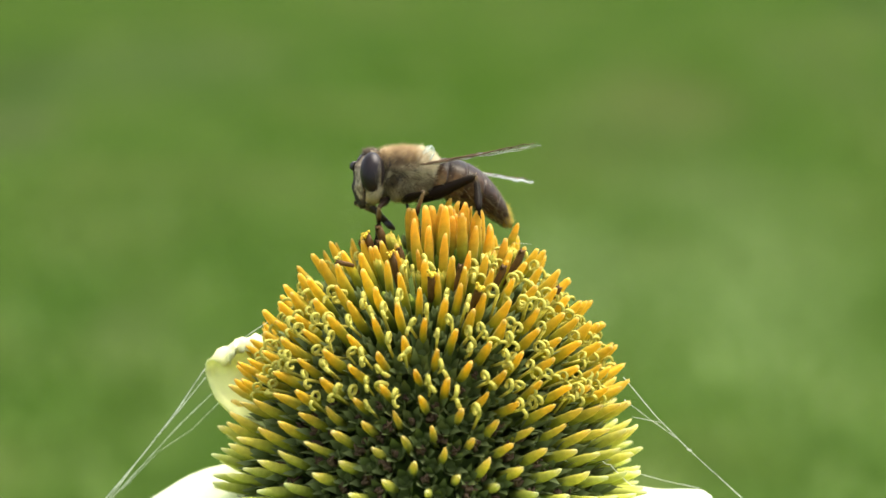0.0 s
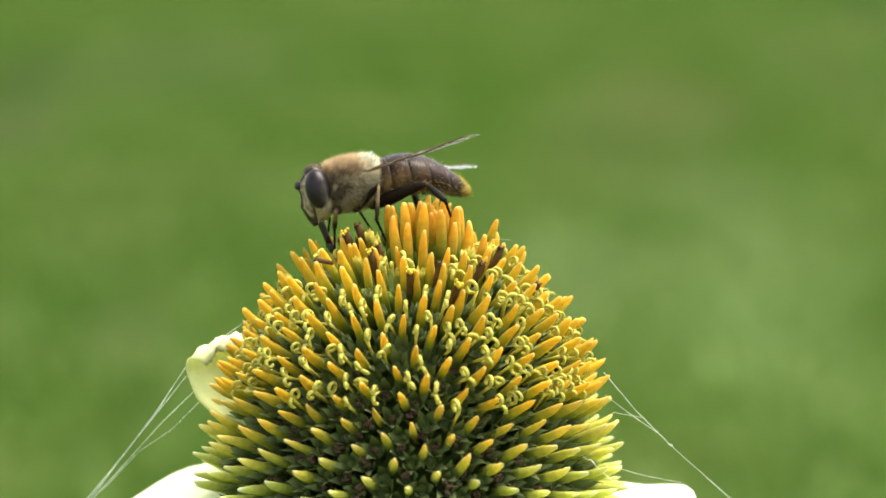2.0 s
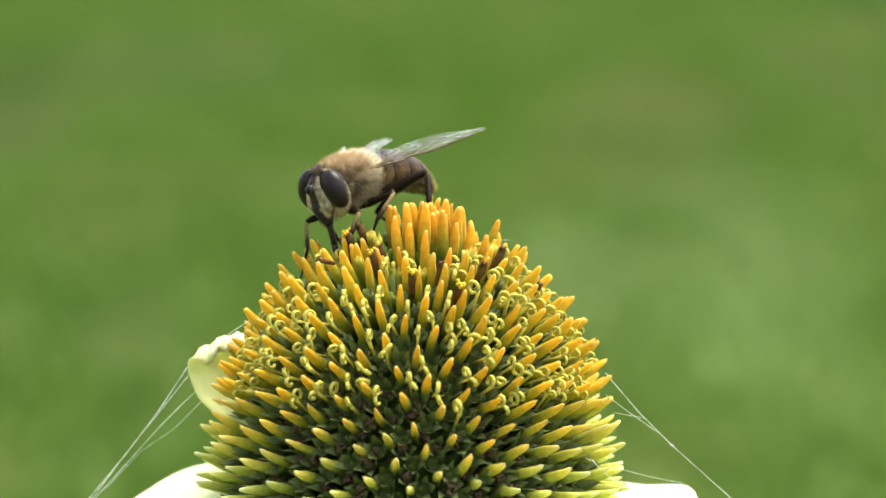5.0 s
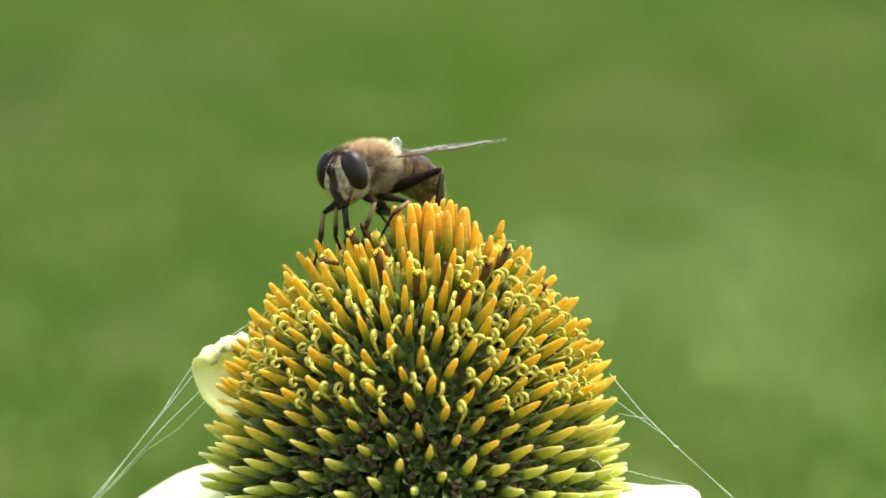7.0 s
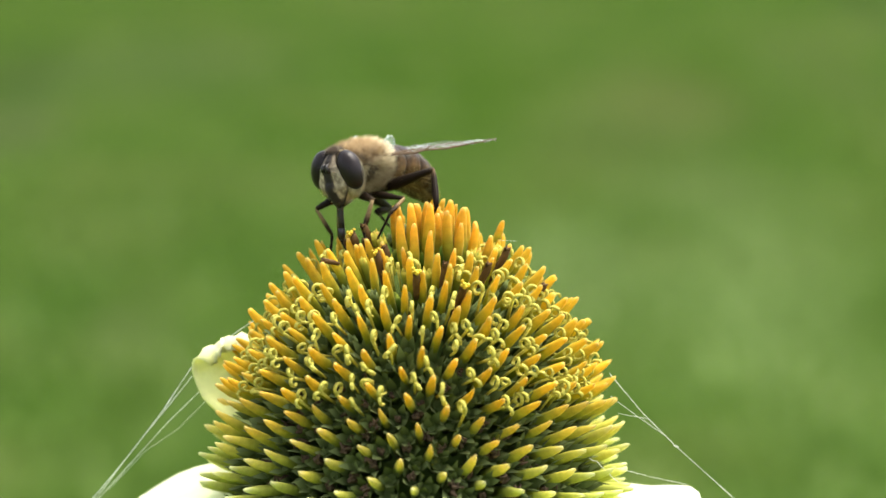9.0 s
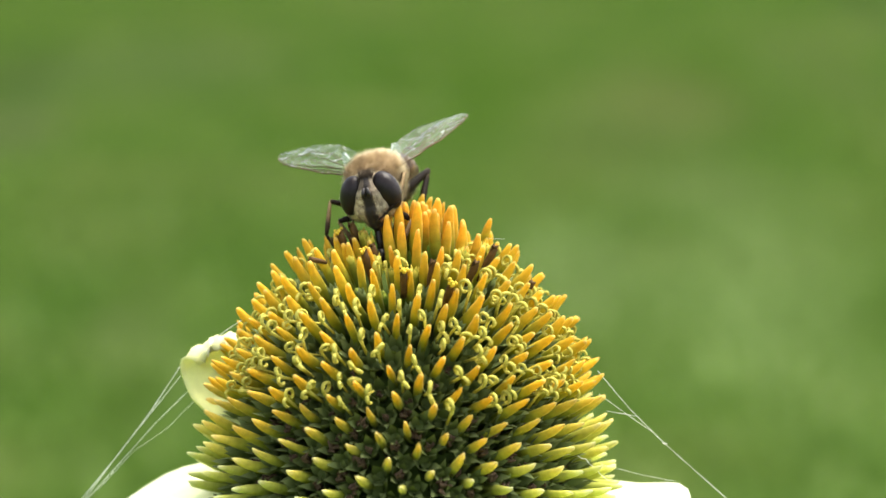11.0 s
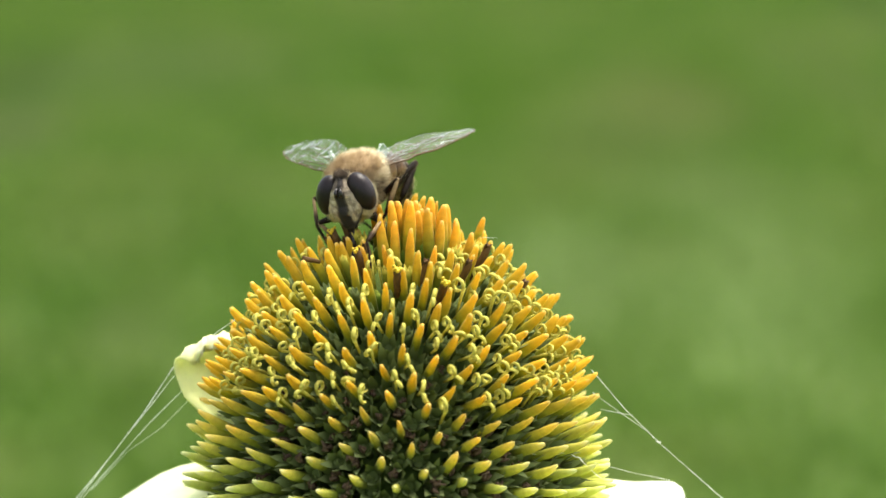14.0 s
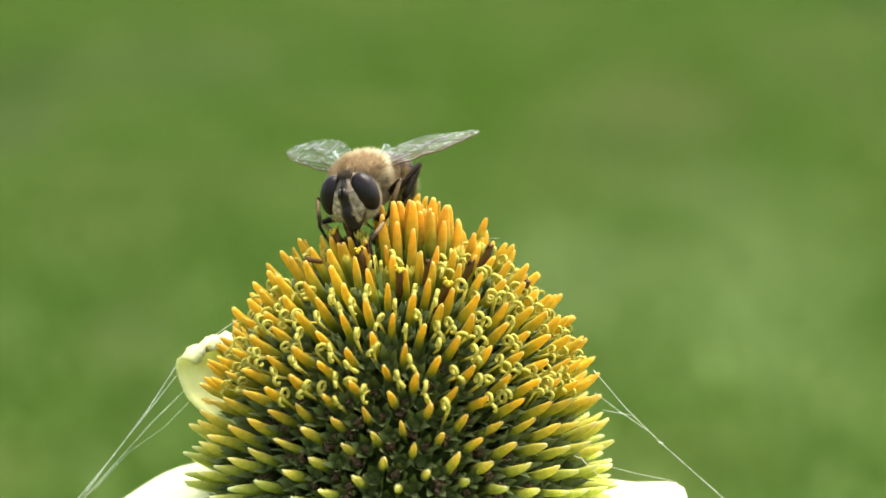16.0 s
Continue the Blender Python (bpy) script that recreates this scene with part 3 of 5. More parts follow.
def build_cone():
    # receptacle under the spikes
    b = Build()
    prof = []
    for i in range(15):
        p, d = dome(1.9 * i / 14 + 0.02, math.pi / 2, 4.9 + 0.9 * min(1.0, i / 8))
        prof.append((max(0.1, p.x), p.z))
    prof += [(9.0, -26.5), (3.0, -27.2), (1.8, -28.2)]
    cols = 28
    for r, z in prof:
        for k in range(cols):
            a = 2 * math.pi * k / cols
            b.v.append(Vector((r * math.cos(a), r * math.sin(a), z)))
            b.a.append(0.5)
    for i in range(len(prof) - 1):
        for k in range(cols):
            o, q = i * cols + k, i * cols + (k + 1) % cols
            b.f.append((o, o + cols, q + cols, q))
    put("receptacle", b.mesh("receptacle", M_CORE), flower, Matrix.Translation(HEAD))

    rnd = random.Random(7)
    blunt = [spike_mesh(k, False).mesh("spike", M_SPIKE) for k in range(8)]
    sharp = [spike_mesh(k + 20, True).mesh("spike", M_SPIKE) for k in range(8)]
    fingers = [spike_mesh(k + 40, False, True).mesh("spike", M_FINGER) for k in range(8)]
    spike_raw = spike_mesh(2, True)
    curls = [curl_mesh(k).mesh("stigma", M_STIGMA) for k in range(9)]
    florets = [floret_mesh(k).mesh("floret", M_FLORET) for k in range(5)]
    stars = [star_mesh(k).mesh("floret", M_FLORET, False) for k in range(5)]
    withers = [wither_mesh(k).mesh("withered_corolla", M_WITHER) for k in range(5)]
    openings = [floret_mesh(k + 5).mesh("floret", M_OPENING) for k in range(3)]
    buds = [bud_mesh(0).mesh("bud", M_BUD)]
    anther = anther_mesh().mesh("anther_tube", M_ANTHER)
    pollens = [pollen_mesh(k).mesh("pollen", M_POLLEN) for k in range(3)]
    rest, rest_floret = Build(), Build()
    floret_raw = star_mesh(1)
    for i, (phi, theta) in enumerate(spiral()):
        front = math.cos(theta) > -0.30
        jp, jt = rnd.gauss(0, 0.005), rnd.gauss(0, 0.006) / max(0.3, math.sin(phi))
        tip, d = dome(phi + jp, theta + jt, rnd.uniform(-0.45, 0.85) if phi < 0.3 else rnd.uniform(-0.2, 0.4))
        d = (d + Vector((rnd.gauss(0, 0.04), rnd.gauss(0, 0.04), rnd.gauss(0, 0.04)))).normalized()
        wide = 1.13 if phi < 0.32 else 0.92 if phi < 0.7 else 0.88 + 0.12 * math.sin(theta) ** 2 + 0.08 * min(1.0, max(0.0, (phi - 1.05) / 0.35))
        wide *= rnd.uniform(0.9, 1.1)
        m = upright(tip, d, rnd.uniform(-0.35, 0.35)) @ Matrix.Diagonal((wide, wide, rnd.uniform(0.92, 1.12), 1))
        # one floret in the axil, nearer the top than its spike
        up_phi = max(0.01, phi - (0.055 + 0.02 * math.sin(phi)))
        ft, fd = dome(up_phi, theta + rnd.uniform(-0.03, 0.03), rnd.uniform(2.1, 2.7) + 0.95 * min(1.0, max(0.0, phi - 0.6) * 2.5) + (1.0 * math.sin(theta) ** 2 if phi > 0.85 else 0.0))
        fm = Matrix.Translation(HEAD) @ aim(ft * 0.001, fd, rnd.uniform(0, 6.28)) @ Matrix.Scale(rnd.uniform(0.8, 1.05) if phi < 0.95 else rnd.uniform(1.1, 1.4), 4)
        if not front:
            o = len(rest.v)
            mm = Matrix.Scale(1000, 4) @ m @ Matrix.Scale(0.001, 4)
            rest.v += [mm @ q for q in spike_raw.v]
            rest.a += spike_raw.a
            rest.f += [tuple(o + q for q in face) for face in spike_raw.f]
            o = len(rest_floret.v)
            mm = Matrix.Scale(1000, 4) @ fm @ Matrix.Scale(0.001, 4)
            rest_floret.v += [mm @ q for q in floret_raw.v]
            rest_floret.a += floret_raw.a
            rest_floret.f += [tuple(o + q for q in face) for face in floret_raw.f]
            continue
        if phi > 0.55:
            gt, gd = dome(phi - 0.02, theta + 0.40 / max(5.0, 16 * math.sin(phi)) * 3.2, rnd.uniform(3.0, 3.7) + 0.3 * min(1.0, max(0.0, phi - 0.7) * 3))
            if phi > 0.9 and abs(math.sin(theta)) < 0.75 and rnd.random() < 0.5:
                put("withered_corolla", rnd.choice(withers), flower, Matrix.Translation(HEAD) @ aim((gt + gd * 0.35) * 0.001, gd, rnd.uniform(0, 6.28)) @ Matrix.Scale(rnd.uniform(0.6, 0.95), 4), "crumpled brown corolla")
            put("floret", rnd.choice(stars if phi > 0.8 else florets), flower, Matrix.Translation(HEAD) @ aim((gt + gd * rnd.uniform(0.2, 0.7)) * 0.001, gd, rnd.uniform(0, 6.28)) @ Matrix.Scale(rnd.uniform(0.95, 1.2), 4))
        age = phi + rnd.gauss(0, 0.1)
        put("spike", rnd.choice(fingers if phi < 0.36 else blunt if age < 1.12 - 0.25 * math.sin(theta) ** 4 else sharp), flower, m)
        if phi < 0.52:
            fl = put("floret", buds[0], flower, fm @ Matrix.Translation((0, 0, -0.0009)), "green unopened floret")
        else:
            fl = put("floret", rnd.choice(florets if phi < 0.95 else stars), flower, fm)
        # what the floret shows changes from the top down: buds, ripe stigmas, withered
        if 0.40 < phi < 1.24 and rnd.random() < ((0.15 if abs(math.sin(theta)) < 0.5 else 0.45) if phi < 0.60 else 0.9 if phi < 1.12 else 0.5):
            ct, cd = dome(up_phi, theta + rnd.uniform(-0.05, 0.05), rnd.uniform(0.6, 1.3) + 0.5 * math.sin(theta) ** 4)
            z = cd
            x = (Vector((0, 0, 1)) - z * z.z).normalized()
            y = z.cross(x)
            rot = Matrix((x, y, z)).transposed().to_4x4() @ Matrix.Rotation(rnd.gauss(0, 0.35), 4, "Z") @ Matrix.Rotation(rnd.gauss(0, 0.25), 4, "Y")
            sc = rnd.uniform(0.85, 1.1)
            put("stigma", rnd.choice(curls), flower, Matrix.Translation(HEAD) @ Matrix.Translation(ct * 0.001) @ rot @ Matrix.Scale(sc, 4), "yellow rolled stigma")
            if 0.25 < abs(math.sin(theta)) < 0.92 and rnd.random() < 0.65:
                ct, cd = dome(up_phi - 0.01, theta + rnd.choice((-1, 1)) * rnd.uniform(0.07, 0.10), rnd.uniform(1.0, 1.8))
                put("stigma", rnd.choice(curls), flower, Matrix.Translation(HEAD) @ Matrix.Translation(ct * 0.001) @ rot @ Matrix.Rotation(rnd.gauss(0, 0.6), 4, "Z") @ Matrix.Scale(rnd.uniform(0.85, 1.1), 4), "yellow rolled stigma")
        elif phi > 1.0 and rnd.random() < 0.8:
            put("withered_corolla", rnd.choice(withers), fl, Matrix.Translation((0, 0, 0.0002)) @ Matrix.Scale(rnd.uniform(0.65, 0.95), 4), "crumpled brown corolla")
    put("spike", fingers[1], flower, upright(Vector((7.05, 0.6, 1.95)), (0.36, 0.0, 0.93)) @ Matrix.Diagonal((0.72, 0.72, 0.56, 1)))
    # ripe anther tubes round the tuft: angle down from the top, azimuth, inset
    for phi, theta, inset in ((0.37, -1.45, 0.0), (0.33, -1.20, -0.2), (0.30, -0.92, 0.6), (0.36, -0.67, 0.2), (0.48, 0.03, 0.2), (0.43, 0.34, 0.2), (0.57, 0.43, 0.2), (0.48, 0.82, 0.5), (0.46, 1.20, 0.1), (0.64, 1.26, 0.4)):
        at, ad = dome(phi, theta, inset)
        tube = put("anther_tube", anther, flower, Matrix.Translation(HEAD) @ aim(at * 0.001, ad) @ Matrix.Diagonal((0.86, 0.86, rnd.uniform(0.9, 1.15), 1)), "dark brown pollen-tipped anther tube")
        if theta in (-0.67, 0.03, 0.43):
            put("pollen", rnd.choice(pollens), tube)
    for phi, theta, inset in ((0.33, 0.99, 0.9), (0.37, 0.92, 0.7), (0.36, 1.50, 0.7), (0.32, -0.70, 1.2), (0.39, -0.82, 0.9), (0.43, 0.53, 1.1), (0.37, 0.45, 1.5), (0.37, 0.10, 1.6), (0.41, 1.30, 0.7), (0.36, -0.25, 1.6)):
        at, ad = dome(phi, theta, inset)
        put("floret", rnd.choice(openings), flower, Matrix.Translation(HEAD) @ aim(at * 0.001, ad, rnd.uniform(0, 6.28)) @ Matrix.Scale(rnd.uniform(0.75, 0.95), 4), "lime green opening floret")
    # between the tuft and the rim on one side: two taller tubes, three spikes and two florets
    for x, y, z, tall in ((-4.7, -1.2, 1.35, 0.9), (-3.8, -1.0, 1.95, 1.05)):
        tube = put("anther_tube", anther, flower, Matrix.Translation(HEAD) @ aim(Vector((x, y, z)) * 0.001, (-0.3, -0.2, 1.0)) @ Matrix.Diagonal((0.95, 0.95, tall, 1)), "dark brown pollen-tipped anther tube")
        if tall < 1.0:
            put("pollen", pollens[0], tube)
    for x, y, z in ((-3.6, -2.0, 1.0), (-2.3, -2.4, 0.8), (-4.4, -2.6, 0.65)):
        put("spike", rnd.choice(blunt), flower, upright(Vector((x, y, z)), (-0.2 + rnd.gauss(0, 0.06), -0.25, 1.0)))
    for x, y, z in ((-2.9, -1.5, 1.15), (-2.4, -1.9, 0.95)):
        put("floret", rnd.choice(openings), flower, Matrix.Translation(HEAD) @ aim(Vector((x, y, z)) * 0.001, (-0.2, -0.25, 1.0), rnd.uniform(0, 6.28)) @ Matrix.Scale(0.95, 4), "lime green opening floret")
    at, ad = dome(0.50, -0.98, 0.2)
    put("anther_tube", anther, flower, Matrix.Translation(HEAD) @ aim(at * 0.001, (-1.0, -0.4, 0.30)) @ Matrix.Diagonal((0.6, 0.6, 0.5, 1)), "dark brown fallen anther tube")
    tagged(put("spike_rest", rest.mesh("spike_rest", M_SPIKE), flower), kind="stuff")
    tagged(put("floret_rest", rest_floret.mesh("floret_rest", M_FLORET), flower), kind="stuff")


build_cone()


def local(p):
    """World place to millimetres about the flower's foot."""
    return (Vector(p) - AXIS) * 1000


def petal(name, path, widths, mat, side, cup=0.15, label="", notch=0.0, seed=0, droop=(0, 0, 0), lobed=0.0):
    """A ray petal: a ribbed strip along path, across 'side', cupped and slightly wavy."""
    pts = [local(p) for p in path]
    n = len(pts)
    fine = []
    for i in range((n - 1) * 4 + 1):
        t = i / 4
        k = min(int(t), n - 2)
        p0, p1, p2, p3 = pts[max(k - 1, 0)], pts[k], pts[k + 1], pts[min(k + 2, n - 1)]
        u = t - k
        fine.append((0.5 * (2 * p1 + (p2 - p0) * u + (2 * p0 - 5 * p1 + 4 * p2 - p3) * u * u + (3 * p1 - p0 - 3 * p2 + p3) * u ** 3),
                     widths[k] * (1 - u) + widths[k + 1] * u))
    g = []
    for i, (p, w) in enumerate(fine):
        t = (fine[min(i + 1, len(fine) - 1)][0] - fine[max(i - 1, 0)][0]).normalized()
        s = (Vector(side) - t * Vector(side).dot(t)).normalized()
        nn = t.cross(s)
        row = []
        for j in range(13):
            q = j / 6 - 1
            rib = 0.10 * math.cos(q * 3.14159 * 3)
            wob = (0.18 + lobed * i / len(fine)) * noise.noise(Vector((i * 0.35, q * (1.7 + 2 * lobed), seed)))
            ext = notch * (math.cos(q * 3 * math.pi) - 1) * 0.5 if i == len(fine) - 1 else 0
            row.append(p + s * q * w + nn * (cup * w * q * q + rib + wob) + t * ext + Vector(droop) * abs(q) ** 2.4 * (i / (len(fine) - 1)) ** 2)
        g.append(row)
    b = Build()
    b.sheet(g, 0.22)
    return put(name, b.mesh(name, mat), flower, None, label)


def build_petals():
    # the petal that stands up and curls over beside the cone
    petal("petal", [spot(-10.9, -16.0, 0.4), spot(-12.5, -13.9, 1.8), spot(-14.0, -12.0, 3.2), spot(-15.2, -10.3, 4.4), spot(-15.9, -8.7, 5.0), spot(-16.1, -7.7, 4.9), spot(-15.9, -7.2, 4.2), spot(-15.6, -7.5, 3.5), spot(-15.5, -8.1, 3.3)],
          [0.9, 1.6, 2.4, 2.85, 2.75, 2.5, 2.2, 1.9, 1.5], M_PETAL_CURL, (0.84, 0.20, 0.42), -0.10, "pale yellow-green petal standing up with a curled tip", 1.3, 3, (0.5, 0.0, -0.9), 0.6)
    # spread petals under the cone
    petal("petal", [spot(-9.84, -21.04, 2.64), spot(-13.79, -19.25, 5.71), spot(-17.74, -19.15, 8.34), spot(-21.70, -20.75, 9.22), spot(-26.09, -23.45, 9.66), spot(-28.72, -26.31, 9.44)],
          [2.0, 3.4, 4.0, 4.0, 3.4, 1.6], M_PETAL, (0.25, 0.9, 0.3), -0.10, "white drooping petal", 0.6, 5)
    petal("petal", [spot(7.73, -21.48, 2.64), spot(11.68, -20.15, 4.83), spot(15.20, -19.86, 5.71), spot(18.27, -20.02, 6.15), spot(20.38, -19.86, 6.37), spot(20.99, -20.38, 6.37)],
          [2.0, 3.0, 3.2, 3.0, 2.6, 1.6], M_PETAL, (-0.1, 0.95, 0.25), -0.05, "white spread petal", 0.8, 8)
    for k, az in enumerate((-35, 20, 62, 150, 205)):
        a = radians(az)
        o = Vector((math.sin(a), -math.cos(a), 0))
        base = AXIS + HEAD
        path = [base + o * r * 0.001 + Vector((0, 0, z * 0.001)) for r, z in ((8, -25.5), (14, -26.5), (19, -30), (22, -37), (23.5, -46), (24, -52))]
        petal("petal", path, [1.8, 3.2, 3.8, 3.8, 3.0, 1.4], M_PETAL, (-o.y, o.x, 0), -0.1, "white drooping petal", 0.6, 20 + k)


build_petals()


def build_stem():
    b = Build()
    pts = [(3.5 * math.sin(i * 0.35) * (1 - i / 12), 2.0 * math.sin(i * 0.5), 772.5 * i / 12) for i in range(13)]
    pts[-1] = (0, 0, 772.5)
    b.ring_tube(pts, [3.6 - 1.2 * i / 12 for i in range(12)] + [2.6], 10)
    put("stem", b.mesh("stem", M_STEM), flower, None, "rough green stem")
    b = Build()
    for i in range(16):
        a = i * 2 * math.pi / 16
        o = Vector((math.cos(a), math.sin(a), 0))
        s = Vector((-o.y, o.x, 0))
        g = [[o * 3 + s * w + Vector((0, 0, 772.2)) for w in (-1.3, 0, 1.3)], [o * 7 + s * w + Vector((0, 0, 773.0 - abs(w) * .2)) for w in (-1.5, 0, 1.5)],
             [o * 10.5 + s * w + Vector((0, 0, 770.5)) for w in (-0.2, 0, 0.2)]]
        b.sheet(g, 0.3)
    put("bracts", b.mesh("bracts", M_STEM), flower, None, "ring of green bracts under the head")


build_stem()

# ------------------------------------------------------------------ spider silk on the flower
silk = new("spider_silk")
silk.matrix_world = Matrix.Translation(AXIS)
tagged(silk, "thin white spider threads strung from the cone to its petals", "spider silk")


def thread(points, r=0.055, sag=0.0):
    pts = []
    for a, c in zip(points, points[1:]):
        for i in range(6):
            u = i / 6
            pts.append(local(a) * (1 - u) + local(c) * u + Vector((0, 0, -sag * 4 * u * (1 - u))))
    pts.append(local(points[-1]))
    b = Build()
    b.ring_tube(pts, [0.68 * r * (0.8 + 0.4 * random.random()) for _ in pts], 5)
    put("thread", b.mesh("thread", M_SILK), silk)


def build_silk():
    thread([spot(14.01, -9.93, 0.22), spot(16.51, -12.96, 0.88), spot(19.15, -15.64, 1.76), spot(23.54, -19.63, 3.07), spot(27.05, -22.79, 3.95)], 0.032)
    thread([spot(14.67, -13.04, 0.00), spot(16.07, -13.31, 0.44), spot(17.17, -13.53, 0.88)], 0.026)
    thread([spot(14.10, -11.73, 1.32), spot(16.07, -13.22, 1.54), spot(18.14, -14.67, 1.67)], 0.026)
    thread([spot(12.39, -16.47, -2.64), spot(13.00, -16.73, -2.42), spot(13.79, -17.52, -1.98), spot(14.71, -18.40, -1.32)], 0.045, 0.1)
    thread([spot(18.97, -15.55, 1.76), spot(19.32, -15.68, 1.80)], 0.11)
    thread([spot(14.14, -17.17, 1.32), spot(17.39, -18.05, 2.64), spot(19.94, -18.58, 4.83)], 0.02)
    thread([spot(-18.49, -9.27, 3.51), spot(-20.73, -12.61, 3.95), spot(-23.32, -15.99, 4.83), spot(-26.26, -19.46, 6.59), spot(-28.72, -22.36, 7.91)], 0.055)
    thread([spot(-18.45, -9.97, 3.73), spot(-20.47, -12.47, 4.17), spot(-23.19, -15.77, 4.83), spot(-26.00, -19.46, 6.59), spot(-28.50, -22.57, 7.91)], 0.045)
    thread([spot(-17.83, -11.11, 4.17), spot(-20.47, -13.66, 4.39), spot(-23.01, -16.43, 5.27), spot(-25.65, -19.28, 6.59), spot(-28.28, -22.79, 7.91)], 0.038)
    thread([spot(-17.22, -11.73, 4.39), spot(-19.50, -14.01, 4.61), spot(-22.14, -15.77, 5.27), spot(-24.99, -18.75, 6.59)], 0.022)
    thread([spot(-15.99, -7.33, 3.95), spot(-14.84, -6.46, 3.07), spot(-13.62, -5.67, 1.76)], 0.045)
    thread([spot(-15.46, -7.07, 3.95), spot(-14.45, -6.81, 3.07), spot(-13.35, -6.32, 1.76)], 0.03)
    thread([spot(4.88, 0.57, 0.44), spot(5.75, 0.44, 0.66), spot(6.85, 0.40, 0.88)], 0.016)


build_silk()

# ------------------------------------------------------------------ hoverfly: x ahead, y to its left, z up, mm about the thorax
fly = new("hoverfly")
tagged(fly, "furry brown hoverfly with dark eyes feeding on the coneflower", "insect")


def boxy(u):
    """How far a rounded-off box reaches beyond a ball."""
    return (abs(u.x) ** 2.7 + abs(u.y) ** 2.7 + abs(u.z) ** 2.7) ** (-1 / 2.7)


def build_body():
    rnd = random.Random(11)
    b = Build()
    b.blob((0, 0, 0.40), (2.35, 1.98, 1.74), 18, 24, lambda u, q: q * boxy(u))
    put("thorax", b.mesh("thorax", M_THORAX), fly, None, "brown thorax")
    fur, flank, pale = Build(), Build(), Build()

    def tuft(build, p, d, length, width, tone):
        """One hair; tone is how pale its tip is."""
        build.hair(p, d, length, width)
        build.a[-1] = tone

    for i in range(21000):
        u = Vector((rnd.gauss(0, 1), rnd.gauss(0, 1), rnd.gauss(0, 1))).normalized()
        p = Vector((u.x * 2.32, u.y * 1.95, u.z * 1.71)) * boxy(u) + Vector((0, 0, 0.40))
        clump = noise.noise_vector(p * 2.4) * 0.9
        d = Vector((u.x - 0.75, u.y, u.z + 0.05)) + clump + Vector((rnd.gauss(0, .2), rnd.gauss(0, .2), rnd.gauss(0, .2)))
        shade = 0.75 + 0.6 * noise.noise(p * 1.9 + Vector((9, 0, 0)))
        if u.x < -0.42 + 0.12 * rnd.gauss(0, 1) and u.z > 0.05 + 0.12 * rnd.gauss(0, 1):
            for _ in range(2):
                tuft(pale, p, d + Vector((rnd.gauss(0, .25), rnd.gauss(0, .25), rnd.gauss(0, .25))), rnd.uniform(0.4, 0.95), 0.020, min(1.0, shade * rnd.uniform(0.7, 1.2)))
        elif u.z > 0.40 + rnd.gauss(0, 0.12):
            band = 0.5 + 0.5 * math.cos(u.x * 8.5 - 5.4)        # paler and darker cross bands on the back
            tuft(fur, p, d, rnd.uniform(0.35, 0.85), 0.017, min(1.0, shade * (rnd.uniform(0.35, 0.75) + 0.38 * band)))
        else:
            patch = noise.noise(Vector((u.x * 2.6, u.y * 2.6, u.z * 2.6 + 5)))
            dark = (u - Vector((-0.30, math.copysign(0.88, u.y), 0.36))).length < 0.24 or patch > 0.32 or u.x > 0.60 and u.z < 0.2
            if dark and rnd.random() < 0.82:
                continue
            way = Vector((d.x + 0.2, d.y, d.z - 0.5)) + Vector((rnd.gauss(0, .25), rnd.gauss(0, .25), rnd.gauss(0, .25)))
            under = u.z < -0.45
            light = patch < -0.15 and rnd.random() < 0.75 or (under or u.x < 0.3) and rnd.random() < 0.5
            tuft(pale if light else flank, p, way, rnd.uniform(0.4, 0.95), 0.019, min(1.0, shade * rnd.uniform(0.45, 1.15)))
    put("fur", fur.mesh("fur", M_FUR), fly, None, "golden brown back fur")
    put("fur", flank.mesh("fur", M_FUR_DARK), fly, None, "greyish brown flank fur")
    put("fur", pale.mesh("fur", M_FUR_PALE), fly, None, "pale cream fur behind the wings")
    b = Build()
    b.blob((-2.25, 0, 1.05), (0.75, 1.25, 0.5), 10, 14)
    put("scutellum", b.mesh("scutellum", M_SCUTELLUM), fly, None, "honey-coloured scutellum")


